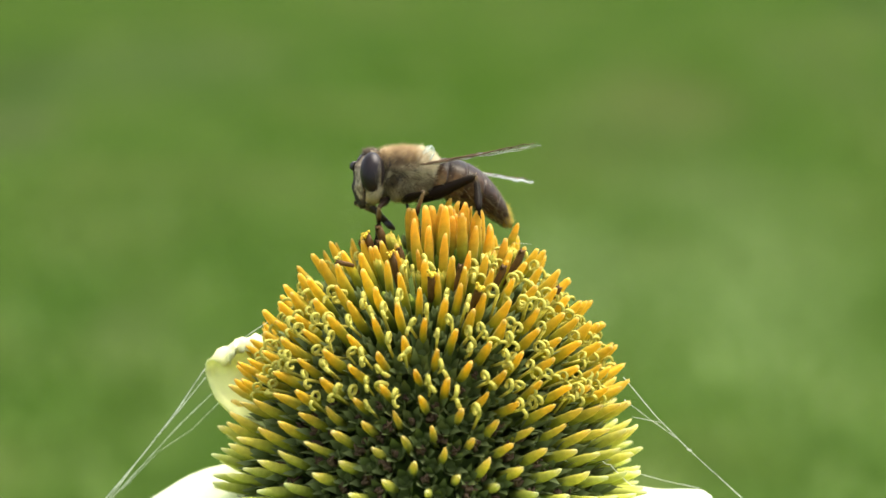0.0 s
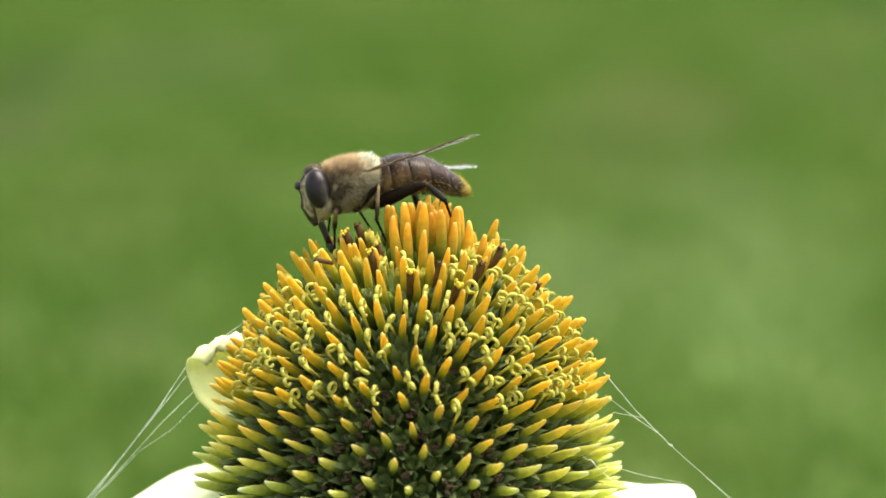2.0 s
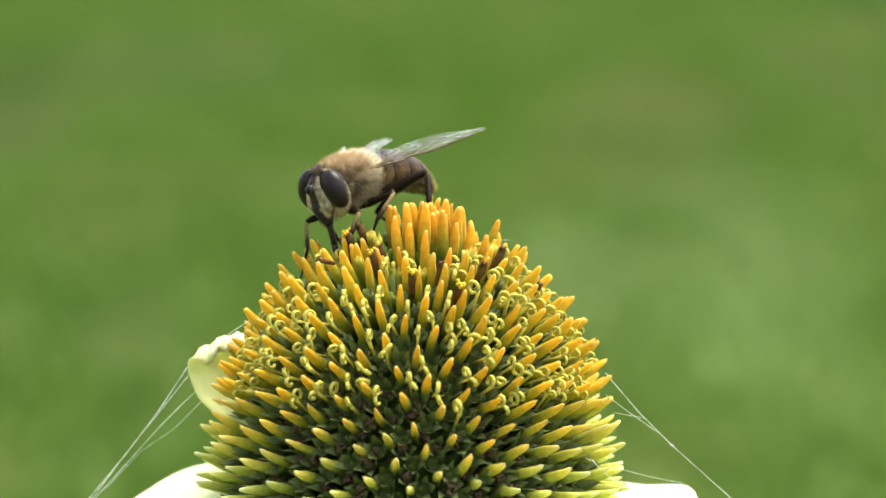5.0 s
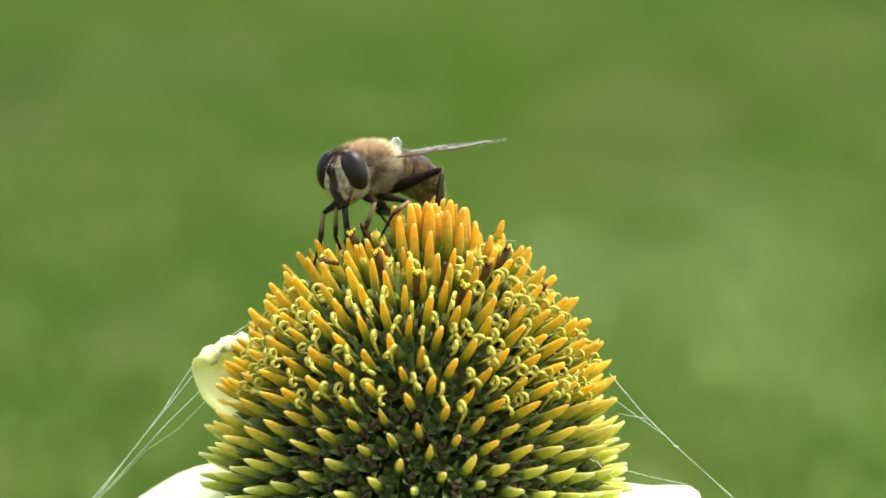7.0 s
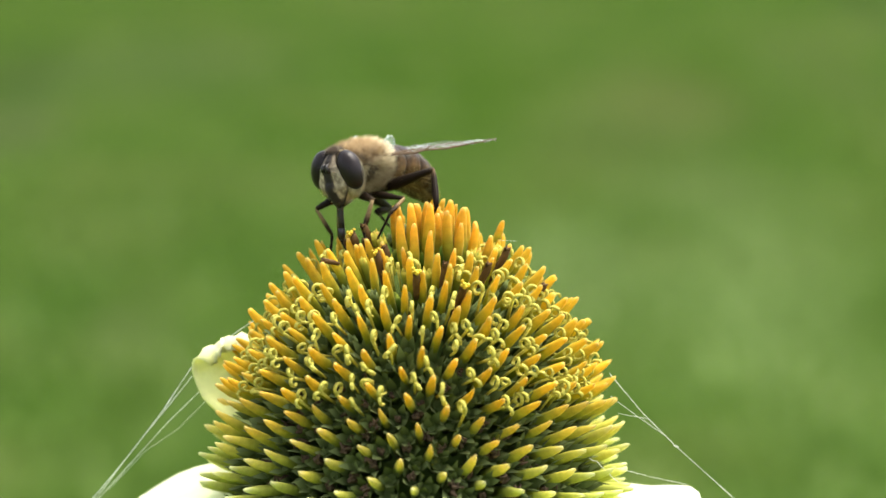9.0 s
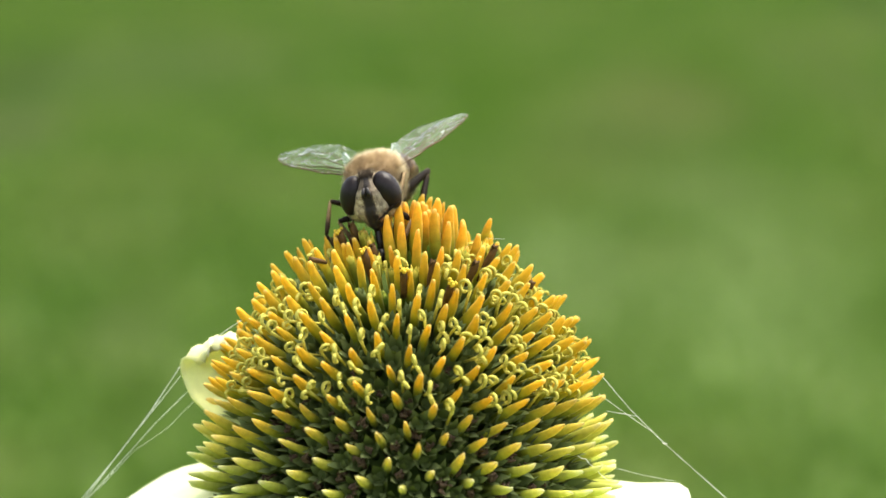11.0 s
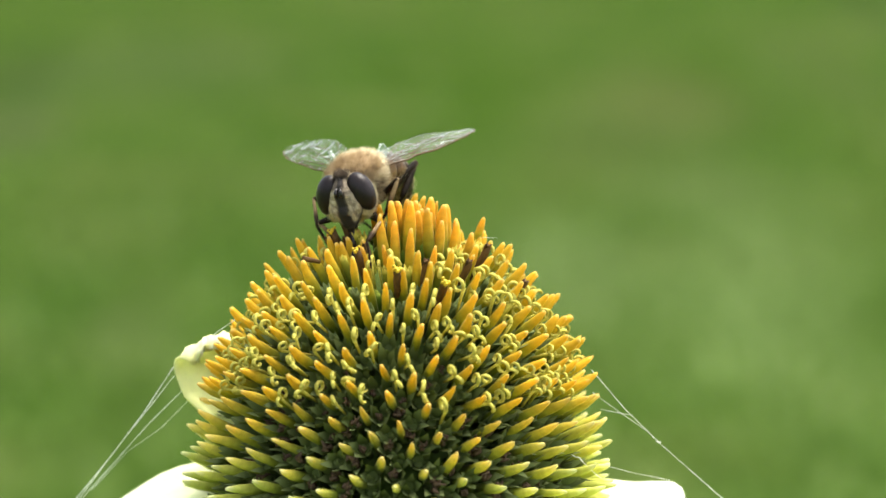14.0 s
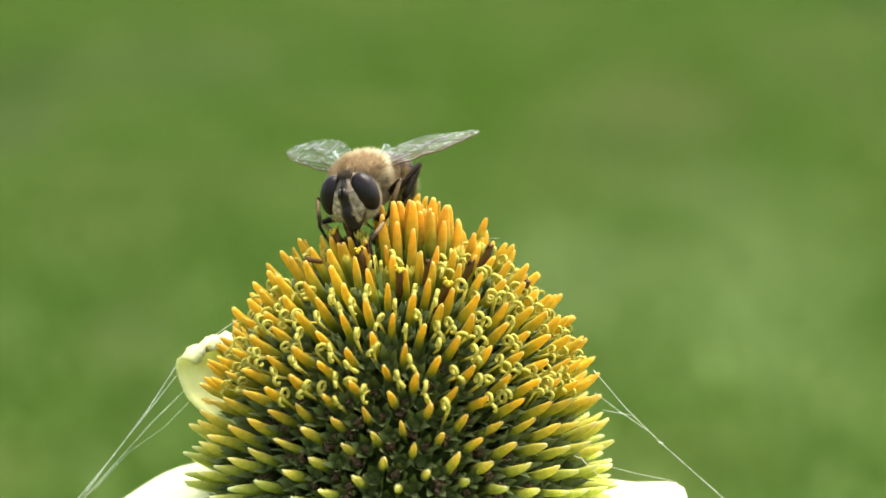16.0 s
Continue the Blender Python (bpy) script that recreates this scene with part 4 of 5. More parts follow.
def build_head():
    """Head about its middle; the face looks ahead."""
    rnd = random.Random(21)
    b = Build()
    b.blob((-0.60, 0, 0.05), (0.72, 2.27, 1.92), 14, 22)
    b.blob((-0.05, 0, -1.0), (0.72, 1.12, 1.05), 12, 18)
    for s in (1, -1):                               # cheeks below and behind the eyes
        b.blob((-0.42, s * 1.18, -0.92), (0.62, 0.80, 0.80), 10, 14)
    fly_head = put("head", b.mesh("head", M_SKULL), fly)
    # eyes: tall, leaning in until they nearly meet at the crown
    for s in (1, -1):
        b = Build()

        def shape(u, q, s=s):
            return Vector((q.x - 0.06 * u.z, q.y * (1.0 + 0.10 * u.z) - s * 0.33 * u.z, q.z))
        b.blob((-0.26, s * 1.43, 0.45), (0.98, 0.97, 1.56), 22, 28, shape)
        put("eye", b.mesh("eye", M_EYE), fly_head, None, "large dark brown compound eye")
    # face: one dusted skin from crown to mouth, with a dark stripe, a knob and dark edges by the mouth
    heights = (1.86, 1.6, 1.2, 0.85, 0.6, 0.3, -0.3, -0.7, -0.95, -1.25, -1.6, -1.95, -2.3)
    half = (0.26, 0.44, 0.61, 0.81, 0.95, 1.09, 1.30, 1.38, 1.28, 1.10, 0.84, 0.60, 0.38)
    mid = (0.02, 0.42, 0.80, 1.00, 1.04, 0.96, 0.96, 1.05, 1.06, 0.99, 0.88, 0.76, 0.54)
    edge = (0.30, 0.34, 0.38, 0.44, 0.48, 0.42, 0.42, 0.54, 0.70, 0.70, 0.64, 0.55, 0.40)
    b = Build()
    g, tone = [], []
    rows, cols = 34, 21
    for i in range(rows):
        z = 1.86 - 4.16 * i / (rows - 1)
        w, x0, fall = (float(np.interp(-z, [-h for h in heights], tab)) for tab in (half, mid, edge))
        row = []
        for j in range(cols):
            q = 2 * j / (cols - 1) - 1
            y = q * w
            sharp_knob = 0.10 * math.exp(-(y / 0.28) ** 2 - ((z + 0.65) / 0.30) ** 2)
            row.append(Vector((x0 - fall * abs(q) ** 1.9 + sharp_knob + 0.02 * noise.noise(Vector((y * 5, z * 5, 2))), y, z)))
            stripe = float(np.interp(z, (-1.6, -0.8, 0.2, 0.7, 1.1, 1.5), (0.36, 0.37, 0.34, 0.28, 0.20, 0.14)))
            c = min(1.0, max(0.0, (abs(y) - stripe - 0.16 * noise.noise(Vector((3.5 * y, 2.5 * z, 8))) - 0.07 * noise.noise(Vector((11 * y, 9 * z, 4)))) / 0.15))
            c *= 0.70 + 0.5 * noise.noise(Vector((4 * y, 3 * z, 1)))
            if z > 1.05:
                c *= 0.62
            if z < -1.55:
                c *= max(0.12, 1 - (-1.55 - z) / 0.4)
            if abs(q) > 0.84 and z < -0.95:
                c *= max(0.2, 1 - (abs(q) - 0.84) / 0.12)
            tone.append(min(1.0, max(0.0, c)))
        g.append(row)
    b.sheet(g, 0.12, lambda u, v: tone[round(u * (rows - 1)) * cols + round(v * (cols - 1))])
    put("face", b.mesh("face", M_FACE), fly_head, None, "pale dusted face with a dark central stripe")
    b = Build()
    b.ring_tube([(0.25, 0, -1.7), (0.36, 0, -2.1), (0.30, 0, -2.42)], [0.62, 0.46, 0.28], 12, flat=0.85)
    put("mouth_rim", b.mesh("mouth_rim", M_DARK), fly_head, None, "dark mouth edge")
    for s in (1, -1):
        b = Build()
        b.ring_tube([(0.75, s * 0.12, 1.20), (0.98, s * 0.17, 1.18), (1.12, s * 0.21, 1.00), (1.14, s * 0.23, 0.74), (1.08, s * 0.23, 0.58)], [0.08, 0.10, 0.15, 0.16, 0.06], 8)
        b.ring_tube([(1.1, s * 0.23, 1.00), (1.34, s * 0.38, 1.16)], [0.03, 0.015], 4)
        put("antenna", b.mesh("antenna", M_DARK), fly_head, None, "short dark antenna")
    b = Build()
    for i in range(1300):
        a, x = rnd.uniform(-0.55, 0.55), rnd.gauss(-0.38, 0.26)
        b.hair((x, a, 1.86 - 0.25 * a * a - 0.35 * max(0.0, x + 0.1) ** 2), (rnd.gauss(-0.1, .45), rnd.gauss(0, .35), 1), rnd.uniform(.20, .42) + 0.40 * rnd.random() ** 3, 0.017)
    put("crown_hair", b.mesh("crown_hair", M_CROWN), fly_head, None, "dark tuft between the eyes")
    b = Build()
    for i in range(3200):                           # a pale rim behind the eyes and a beard below
        a = rnd.uniform(0, 6.283)
        p = Vector((-0.55 + rnd.uniform(-.25, .25), 2.23 * math.cos(a), 0.05 + 1.90 * math.sin(a)))
        if p.z > 1.4 and rnd.random() < 0.75:
            continue
        b.hair(p, (rnd.gauss(0.1, .3), math.cos(a), math.sin(a)), rnd.uniform(.15, .36), 0.017)
    for s in (1, -1):
        for i in range(800):
            u = Vector((rnd.gauss(0, 1), rnd.gauss(0, 1), rnd.gauss(0, 1))).normalized()
            if u.y * s > -0.2:
                b.hair(Vector((-0.42 + u.x * 0.6, s * 1.18 + u.y * 0.78, -0.92 + u.z * 0.78)), u + Vector((0, 0, -0.4)), rnd.uniform(.15, .36), 0.017)
    for i in range(900):
        a, z = rnd.uniform(-1, 1), rnd.uniform(-2.1, -1.0)
        b.hair((-0.15 + rnd.uniform(-.5, .4), a * 1.25 * (1 + (z + 1.0) * 0.45), z), (rnd.gauss(0, .4), a, -0.7), rnd.uniform(.2, .45), 0.016)
    for i in range(1300):
        i0, j0 = rnd.randrange(6, rows - 5), rnd.randrange(1, cols - 1)
        if tone[i0 * cols + j0] < 0.6:
            continue
        b.hair(g[i0][j0], (1, rnd.gauss(0, .6), rnd.gauss(-.7, .3)), rnd.uniform(.08, .20), 0.013)
    put("face_hair", b.mesh("face_hair", M_FUR_PALE), fly_head, None, "pale hair round the face")
    return fly_head


def build_proboscis():
    b = Build()
    b.ring_tube([(0, 0, 0.4), (0, 0, -0.4), (0.05, 0, -1.4), (0.1, 0, -2.2)], [0.36, 0.29, 0.25, 0.26], 9)
    b.ring_tube([(0.1, 0, -2.1), (0.13, 0, -2.6), (0.1, 0, -3.1)], [0.26, 0.28, 0.15], 9)
    return put("proboscis", b.mesh("proboscis", M_DARK), fly, None, "dark sucking proboscis")


def build_abdomen():
    """Abdomen about its joint at the waist; runs back along -x."""
    rnd = random.Random(31)
    prof = [(0.0, 1.5, 1.30), (0.6, 2.1, 1.54), (1.8, 2.45, 1.62), (3.0, 2.45, 1.61), (4.2, 2.25, 1.48), (5.4, 1.75, 1.20), (6.3, 1.15, 0.88), (6.85, 0.62, 0.52), (7.1, 0.15, 0.16)]

    def rad(s):
        for (s0, w0, h0), (s1, w1, h1) in zip(prof, prof[1:]):
            if s <= s1:
                u = (s - s0) / (s1 - s0)
                u = u * u * (3 - 2 * u) * 0.35 + u * 0.65
                return w0 + (w1 - w0) * u, h0 + (h1 - h0) * u
        return prof[-1][1:]

    def centre(s):
        return Vector((-s, 0, 0.26 * s - 0.080 * s * s))

    def plate(name, s0, s1, mat, parent, label="", lift=0.0, a0=0.0, a1=2 * math.pi):
        b = Build()
        n, cols = 7, 24
        g = []
        for i in range(n):
            u = i / (n - 1)
            s = s0 + (s1 - s0) * u
            w, h = rad(s)
            k = 1 + lift / 2 + 0.006 * math.sin(u * math.pi)
            row = []
            for j in range(cols + 1):
                a = a0 + (a1 - a0) * j / cols
                row.append(centre(s) + Vector((0, math.cos(a) * w * k, math.sin(a) * h * k)))
            g.append(row)
        flank = max(0.0, 1 - s0 / 3.4)              # the foremost plates turn tawny towards the flanks
        b.sheet(g, 0.035, lambda u, v: flank * min(1.0, max(0.0, (abs(v - 0.5) - 0.17) / 0.16)) * (0.4 + 0.6 * math.sin(math.pi * (0.15 + 0.7 * u))))
        return put(name, b.mesh(name, mat), parent, None, label)

    core = Build()
    ss = [0.0, 0.4, 1, 2, 3, 4, 5, 5.8, 6.4, 6.85, 7.05]
    cols = 22
    for s in ss:
        w, h = rad(s)
        for k in range(cols):
            a = 2 * math.pi * k / cols
            core.v.append(centre(s) + Vector((0, math.cos(a) * w * 0.97, math.sin(a) * h * 0.97)))
            core.a.append(0.5)
    for i in range(len(ss) - 1):
        for k in range(cols):
            o, q = i * cols + k, i * cols + (k + 1) % cols
            core.f.append((o, o + cols, q + cols, q))
    core.f.append(tuple(range(cols)))
    core.f.append(tuple(reversed(range(len(core.v) - cols, len(core.v)))))
    ab = put("abdomen", core.mesh("abdomen", M_BELLY), fly, None, "dark brown abdomen")
    for s0, s1 in ((0.1, 0.996), (1.0, 2.496), (2.5, 4.046), (4.05, 5.546), (5.55, 7.0)):
        plate("back_plate", s0, s1, M_ABDOMEN, ab, "shiny dark brown back plate", 0.02, -0.85, math.pi + 0.85)
    for s0 in (0.95, 2.45, 4.0, 5.5):
        plate("band", s0 + 0.01, s0 + 0.07, M_BAND, ab, "pale brown seam", 0.020, -0.85, math.pi + 0.85)
    pale, brush = Build(), Build()
    for i in range(3000):
        s, a = rnd.uniform(0.2, 6.8), rnd.uniform(0, 6.283)
        w, h = rad(s)
        under = math.sin(a) < -0.55
        if not under and rnd.random() < (0.95 - 0.02 * s if math.sin(a) > -0.2 else 0.55):
            continue
        hairs = brush if under and rnd.random() < 0.75 else pale
        hairs.hair(centre(s) + Vector((0, math.cos(a) * w, math.sin(a) * h)), (-0.7, math.cos(a) + rnd.gauss(0, .25), math.sin(a) + rnd.gauss(0, .25)), rnd.uniform(.14, .34) * (1.5 if math.sin(a) < -0.2 else 1.0), 0.011 if hairs is pale else 0.02)
    put("fur", pale.mesh("fur", M_FUR_PALE), ab, None, "short pale abdomen hair")
    put("fur", brush.mesh("fur", M_CROWN), ab, None, "dark brush of hair under the abdomen")
    b = Build()
    for i in range(320):
        s, a = rnd.uniform(6.4, 7.2), rnd.uniform(0, 6.283)
        w, h = rad(s)
        b.hair(centre(s) + Vector((0, math.cos(a) * w, math.sin(a) * h)), (-0.9, math.cos(a) + rnd.gauss(0, .3), math.sin(a) - 0.3), rnd.uniform(.2, .42), 0.02)
    put("tail_hair", b.mesh("tail_hair", M_YELLOW_HAIR), ab, None, "pollen-yellow tail hair")
    return ab


def build_wing(s):
    """A wing about its hinge: runs back along -x, leading edge outward (y * s)."""
    L = 10.2
    lead = [(0, 0.25), (0.15, 0.50), (0.4, 0.72), (0.7, 0.82), (0.86, 0.74), (0.95, 0.45), (0.985, 0.10), (1.0, -0.30)]
    trail = [(0, -0.35), (0.08, -1.25), (0.2, -2.05), (0.45, -2.45), (0.7, -2.15), (0.86, -1.55), (0.95, -0.98), (0.985, -0.75), (1.0, -0.40)]

    def edge(tab, u):
        for (a, y0), (c, y1) in zip(tab, tab[1:]):
            if u <= c:
                return y0 + (y1 - y0) * (u - a) / (c - a)
        return tab[-1][1]

    def pt(u, q):
        y0, y1 = edge(trail, u), edge(lead, u)
        y = y0 + (y1 - y0) * q
        z = 0.10 * math.sin(q * 9 + u * 5) * (1 - 0.6 * u) + 0.25 * u * (1 - u) - 0.22 * (1 - q) * u + 0.16 * noise.noise(Vector((u * 13, y * 1.6, s * 3.0))) * min(1.0, 3 * u)
        return Vector((-u * L, s * y, z))

    b = Build()
    us = [i / 44 for i in range(45)]
    b.sheet([[pt(min(u, 0.999), j / 16) for j in range(17)] for u in us], 0.02)
    w = put("wing", b.mesh("wing", M_WING), fly, None, "clear wing with brown veins")

    def vein(path, r0, r1):
        b = Build()
        n = 14
        pts = []
        for i in range(n + 1):
            t = i / n * (len(path) - 1)
            k = min(int(t), len(path) - 2)
            f = t - k
            u = path[k][0] * (1 - f) + path[k + 1][0] * f
            q = path[k][1] * (1 - f) + path[k + 1][1] * f
            pts.append(pt(u, q) + Vector((0, 0, 0.02)))
        b.ring_tube(pts, [r0 + (r1 - r0) * i / n for i in range(n + 1)], 5)
        put("vein", b.mesh("vein", M_VEIN), w)

    vein([(0, 1.0), (0.4, 1.0), (0.8, 1.0), (0.97, 0.95)], 0.080, 0.034)
    vein([(0, 0.9), (0.3, 0.90), (0.62, 0.96)], 0.054, 0.027)
    vein([(0.02, 0.8), (0.3, 0.80), (0.7, 0.88), (0.9, 0.93)], 0.048, 0.024)
    vein([(0.25, 0.8), (0.45, 0.72), (0.6, 0.62), (0.72, 0.74), (0.93, 0.75)], 0.034, 0.020)
    vein([(0.05, 0.7), (0.3, 0.60), (0.6, 0.50), (0.8, 0.52), (0.9, 0.70)], 0.034, 0.020)
    vein([(0.08, 0.6), (0.3, 0.42), (0.5, 0.30), (0.66, 0.32), (0.72, 0.48)], 0.034, 0.020)
    vein([(0.08, 0.55), (0.25, 0.25), (0.4, 0.06)], 0.031, 0.017)
    vein([(0.30, 0.60), (0.31, 0.42)], 0.027, 0.027)
    vein([(0.48, 0.68), (0.50, 0.52)], 0.024, 0.024)
    vein([(0.52, 0.30), (0.56, 0.12)], 0.020, 0.014)
    b = Build()
    g = []
    for i in range(8):
        t = i / 7
        wd = 0.58 * math.sin(math.pi * (0.12 + 0.82 * t)) ** 0.7
        g.append([Vector((-0.7 - 0.35 * t + wd * q, s * (-0.35 - 0.35 * t + 0.25 * q * q), 0.25 + 1.2 * t)) for q in (-1, -0.5, 0, 0.5, 1)])
    b.sheet(g, 0.04)
    put("wing_lobe", b.mesh("wing_lobe", M_CALYPTER), w, None, "whitish lobe at the wing's foot")
    return w


def bone(name, L, radii, mat, label, hair=0.0, flat=0.8, seed=0):
    rnd = random.Random(seed)
    b = Build()
    n = len(radii)
    b.ring_tube([(0, 0, L * i / (n - 1)) for i in range(n)], radii, 8, [0.86 * i / (n - 1) for i in range(n)], flat=flat, side=(1, 0, 0))
    if hair:
        for i in range(90):
            t, a = rnd.random(), rnd.uniform(0, 6.283)
            r = radii[min(int(t * (n - 1)), n - 1)] * 0.9
            s = len(b.a)
            b.hair((math.cos(a) * r, math.sin(a) * r * flat, L * t), (math.cos(a), math.sin(a), 0.6), rnd.uniform(0.5, 1) * hair, 0.015)
            b.a[s:] = [0.9, 0.9, 0.9, 1.0] if t < 0.5 else [t] * 4
    return put(name, b.mesh(name, mat), fly, None, label)


# hip (x, y for the left side, z), femur, tibia, tarsus
LEGS = {"fore": ((1.35, 0.75, -1.55), 2.5, 2.4, 2.3), "middle": ((0.15, 0.95, -1.75), 3.2, 2.8, 2.3), "hind": ((-1.15, 0.95, -1.65), 5.0, 3.5, 2.2)}


def build_legs():
    made = {}
    for kind, (_, lf, lt, ls) in LEGS.items():
        k = 1.75 if kind == "hind" else 1.2
        for s in (1, -1):
            fem = bone("femur", lf, [0.20 * k, 0.30 * k, 0.34 * k, 0.30 * k, 0.24 * k, 0.20 * k, 0.16 * k], M_LEG, f"dark brown {kind} thigh", 0.22, seed=hash_of(kind) + s)
            tib = bone("tibia", lt, [0.12, 0.14 * k, 0.15 * k, 0.17 * k, 0.18 * k, 0.16 * k, 0.12 * k], M_TIBIA_HIND if kind == "hind" else M_TIBIA,
                       f"{kind} shin, pale at the knee" if kind != "hind" else "dark hind shin", 0.2, seed=hash_of(kind) + 7 + s)
            tar = bone("tarsus", ls, [0.13, 0.14, 0.10, 0.13, 0.09, 0.12, 0.08, 0.10, 0.06], M_LEG, f"thin dark {kind} foot", 0.12, seed=hash_of(kind) + 13 + s)
            made[kind, s] = (fem, tib, tar)
    return made


def hash_of(word):
    return sum(ord(c) for c in word)


build_body()
FLY_HEAD = build_head()
PROBOSCIS = build_proboscis()
ABDOMEN = build_abdomen()
WINGS = {s: build_wing(s) for s in (1, -1)}
LEG_PARTS = build_legs()

# ------------------------------------------------------------------ movement
# sway of the flower: tenths of a second, shift in units of 0.0439 mm
SWAY_A = (0, -48, -41, -15, -31, 8, -5, -32, 4, -33, -18, -1, -28, -7, -17, -31, 0, -32, -39, -1, -37, -15, -10, -51, -31, -27, -41, -22, -28, -39, -32, -26,
          -37, -35, -19, 1, -16, -30, -11, -18, -24, -40, -48)
SWAY_B = (-39, -23, -22, -25, -24, -31, -28, -26, -37, -23, -32, -29, -43, -38, -37, -47, -23, -26, -50, -30, -44, -45, -11, -31, -17, -3, -32, -26, -27, -27)
SWAY_C = ((11.3, -50), (11.5, -48), (11.7, -40), (12.0, -42), (12.5, -49), (13.0, -54), (13.5, -59), (14.0, -60), (14.5, -59), (15.0, -57), (15.5, -57), (16.0, -56))
SWAY = [(i / 10, v) for i, v in enumerate(SWAY_A)] + [(4.7, -30), (5.2, -36), (5.7, -24)] + [(6.3 + i / 10, v) for i, v in enumerate(SWAY_B)] + [(9.8, -36), (10.5, -44)] + list(SWAY_C)
PIVOT = spot(-1.05, 1.80, 0.00)


def smooth_between(table, t):
    """Value (number or tuple) from a table of (seconds, ...), gliding."""
    if t <= table[0][0]:
        return table[0][1:]
    for a, b in zip(table, table[1:]):
        if t <= b[0]:
            u = (t - a[0]) / (b[0] - a[0])
            u = u * u * (3 - 2 * u)
            return tuple(p + (q - p) * u for p, q in zip(a[1:], b[1:]))
    return table[-1][1:]


def sway(t):
    """The flower's shift from where it stands at the start, as a matrix in the world."""
    (d,) = smooth_between(SWAY, t)
    shift = RIGHT * (d * 4.392e-5) + UP * (-(0.12 * d - (1.0 if d else 0.0)) * 4.392e-5)
    turn = Matrix.Rotation(radians(-0.0125 * d), 4, AHEAD)
    return Matrix.Translation(PIVOT + shift) @ turn.inverted() @ Matrix.Translation(-PIVOT)


# the fly on the unmoved flower: seconds, head (right, up, away in mm), heading, pitch, roll, head pitch, abdomen bend, proboscis swing
FLY = [
    (0.0, *(-5.95, 5.58, 1.98), 10, 2, 6, -2, 11, 48),
    (0.3, *(-6.22, 5.62, 1.98), 10, 2, 6, -2, 9, 48),
    (0.5, *(-6.30, 5.09, 1.98), 10, 0, 6, -2, -1, 48),
    (0.8, *(-6.82, 5.18, 1.98), 10, -1, 6, -2, -1, 28),
    (1.0, *(-7.52, 5.31, 1.98), 10, -3, 6, -2, -2, 10),
    (1.5, *(-8.08, 3.98, 1.98), 10, -7, 6, -2, 0, 15),
    (2.0, *(-8.43, 4.08, 1.98), 11, -9, 6, -2, -1, 15),
    (2.5, *(-10.01, 3.95, 1.76), 12, -10, 6, -2, -1, 15),
    (3.0, *(-9.42, 4.05, 1.54), 17, -9, 6, -2, 5, 5),
    (3.1, *(-9.80, 3.85, 1.32), 19, -12, 6, -2, -1, 5),
    (3.3, *(-10.30, 3.90, 1.10), 25, -15, 6, -2, -3, 5),
    (3.5, *(-9.42, 3.95, 0.88), 33, -16, 6, -5, -3, 5),
    (3.8, *(-10.10, 3.95, 0.66), 36, -17, 6, -5, 0, 5),
    (4.0, *(-9.36, 3.25, 0.44), 42, -17, 6, -6, 3, 5),
    (4.2, *(-8.40, 3.35, 0.22), 46, -15, 6, -6, 5, 5),
    (6.3, *(-6.81, 5.38, 0.00), 50, 0, 6, -8, 13, 5),
    (6.5, *(-6.92, 5.50, 0.00), 50, 0, 6, -8, 13, 5),
    (7.0, *(-6.76, 5.47, 0.00), 50, 0, 6, -8, 13, 5),
    (7.5, *(-6.72, 5.40, 0.00), 50, 0, 6, -8, 13, 5),
    (8.0, *(-6.50, 5.57, 0.00), 50, 0, 6, -8, 13, 5),
    (8.5, *(-6.37, 5.72, 0.00), 50, 0, 6, -8, 13, 0),
    (8.8, *(-6.70, 5.58, 0.00), 51, -1, 6, -8, 13, 0),
    (9.0, *(-7.15, 5.50, 0.00), 52, -2, 6, -8, 13, 0),
    (9.2, *(-6.28, 5.05, -0.22), 56, -4, 6, -8, 11, 5),
    (11.3, *(-3.30, 3.50, -1.76), 84, -13, 11, 2, 19, -25),
    (11.5, *(-3.70, 3.50, -1.98), 84, -13, 11, 2, 19, -25),
    (11.7, *(-5.00, 4.00, -2.20), 72, -15, 9, 2, 21, -25),
    (12.0, *(-5.06, 3.85, -2.20), 72, -15, 9, 2, 21, -25),
    (13.0, *(-4.98, 3.76, -2.20), 72, -15, 9, 2, 21, -25),
    (14.0, *(-4.88, 3.52, -2.20), 72, -14, 9, 2, 21, -25),
    (16.0, *(-4.76, 3.52, -2.20), 72, -14, 9, 2, 21, -25),
]
# wings: seconds, then sweep from the body's axis, lift and twist of the left one and of the right one
WING_ROWS = [(0, 32, 11.6, 0, 8, -6.9, 0), (0.5, 32, 12.1, 0, 8, -4.9, 0), (1, 32, 9.6, 0, 9, -6.4, 0), (1.5, 30.5, 12.6, 0, 10.5, -3.9, 0), (2, 30, 9.6, 0, 12, -7.9, 0),
             (2.5, 28.5, 7.6, 0, 16.5, -7.9, 0), (3, 24.5, 5.1, 2, 20, -6.9, 2), (3.5, 27, 6.1, 5, 26, -2.9, 5), (4, 31, 4.6, 10, 24, -1.9, 12), (4.2, 31, 5.1, 12, 24, -0.9, 14),
             (6.3, 30, 3.1, 2.5, 30, 0.1, 8), (8.5, 31, 1.7, 4.5, 32, 0.1, 10), (9, 28, -0.2, 4.5, 32, 0.1, 10), (9.2, 31, 1.1, 4, 34, 0.1, 12), (11.3, 29, 2.2, 8, 49, 1.1, 20),
             (11.5, 29, 2.2, 8, 49, 1.1, 20), (11.7, 33, -4.3, 10, 47, 0.2, 22), (16, 33, -5.3, 10, 47, -0.2, 22)]
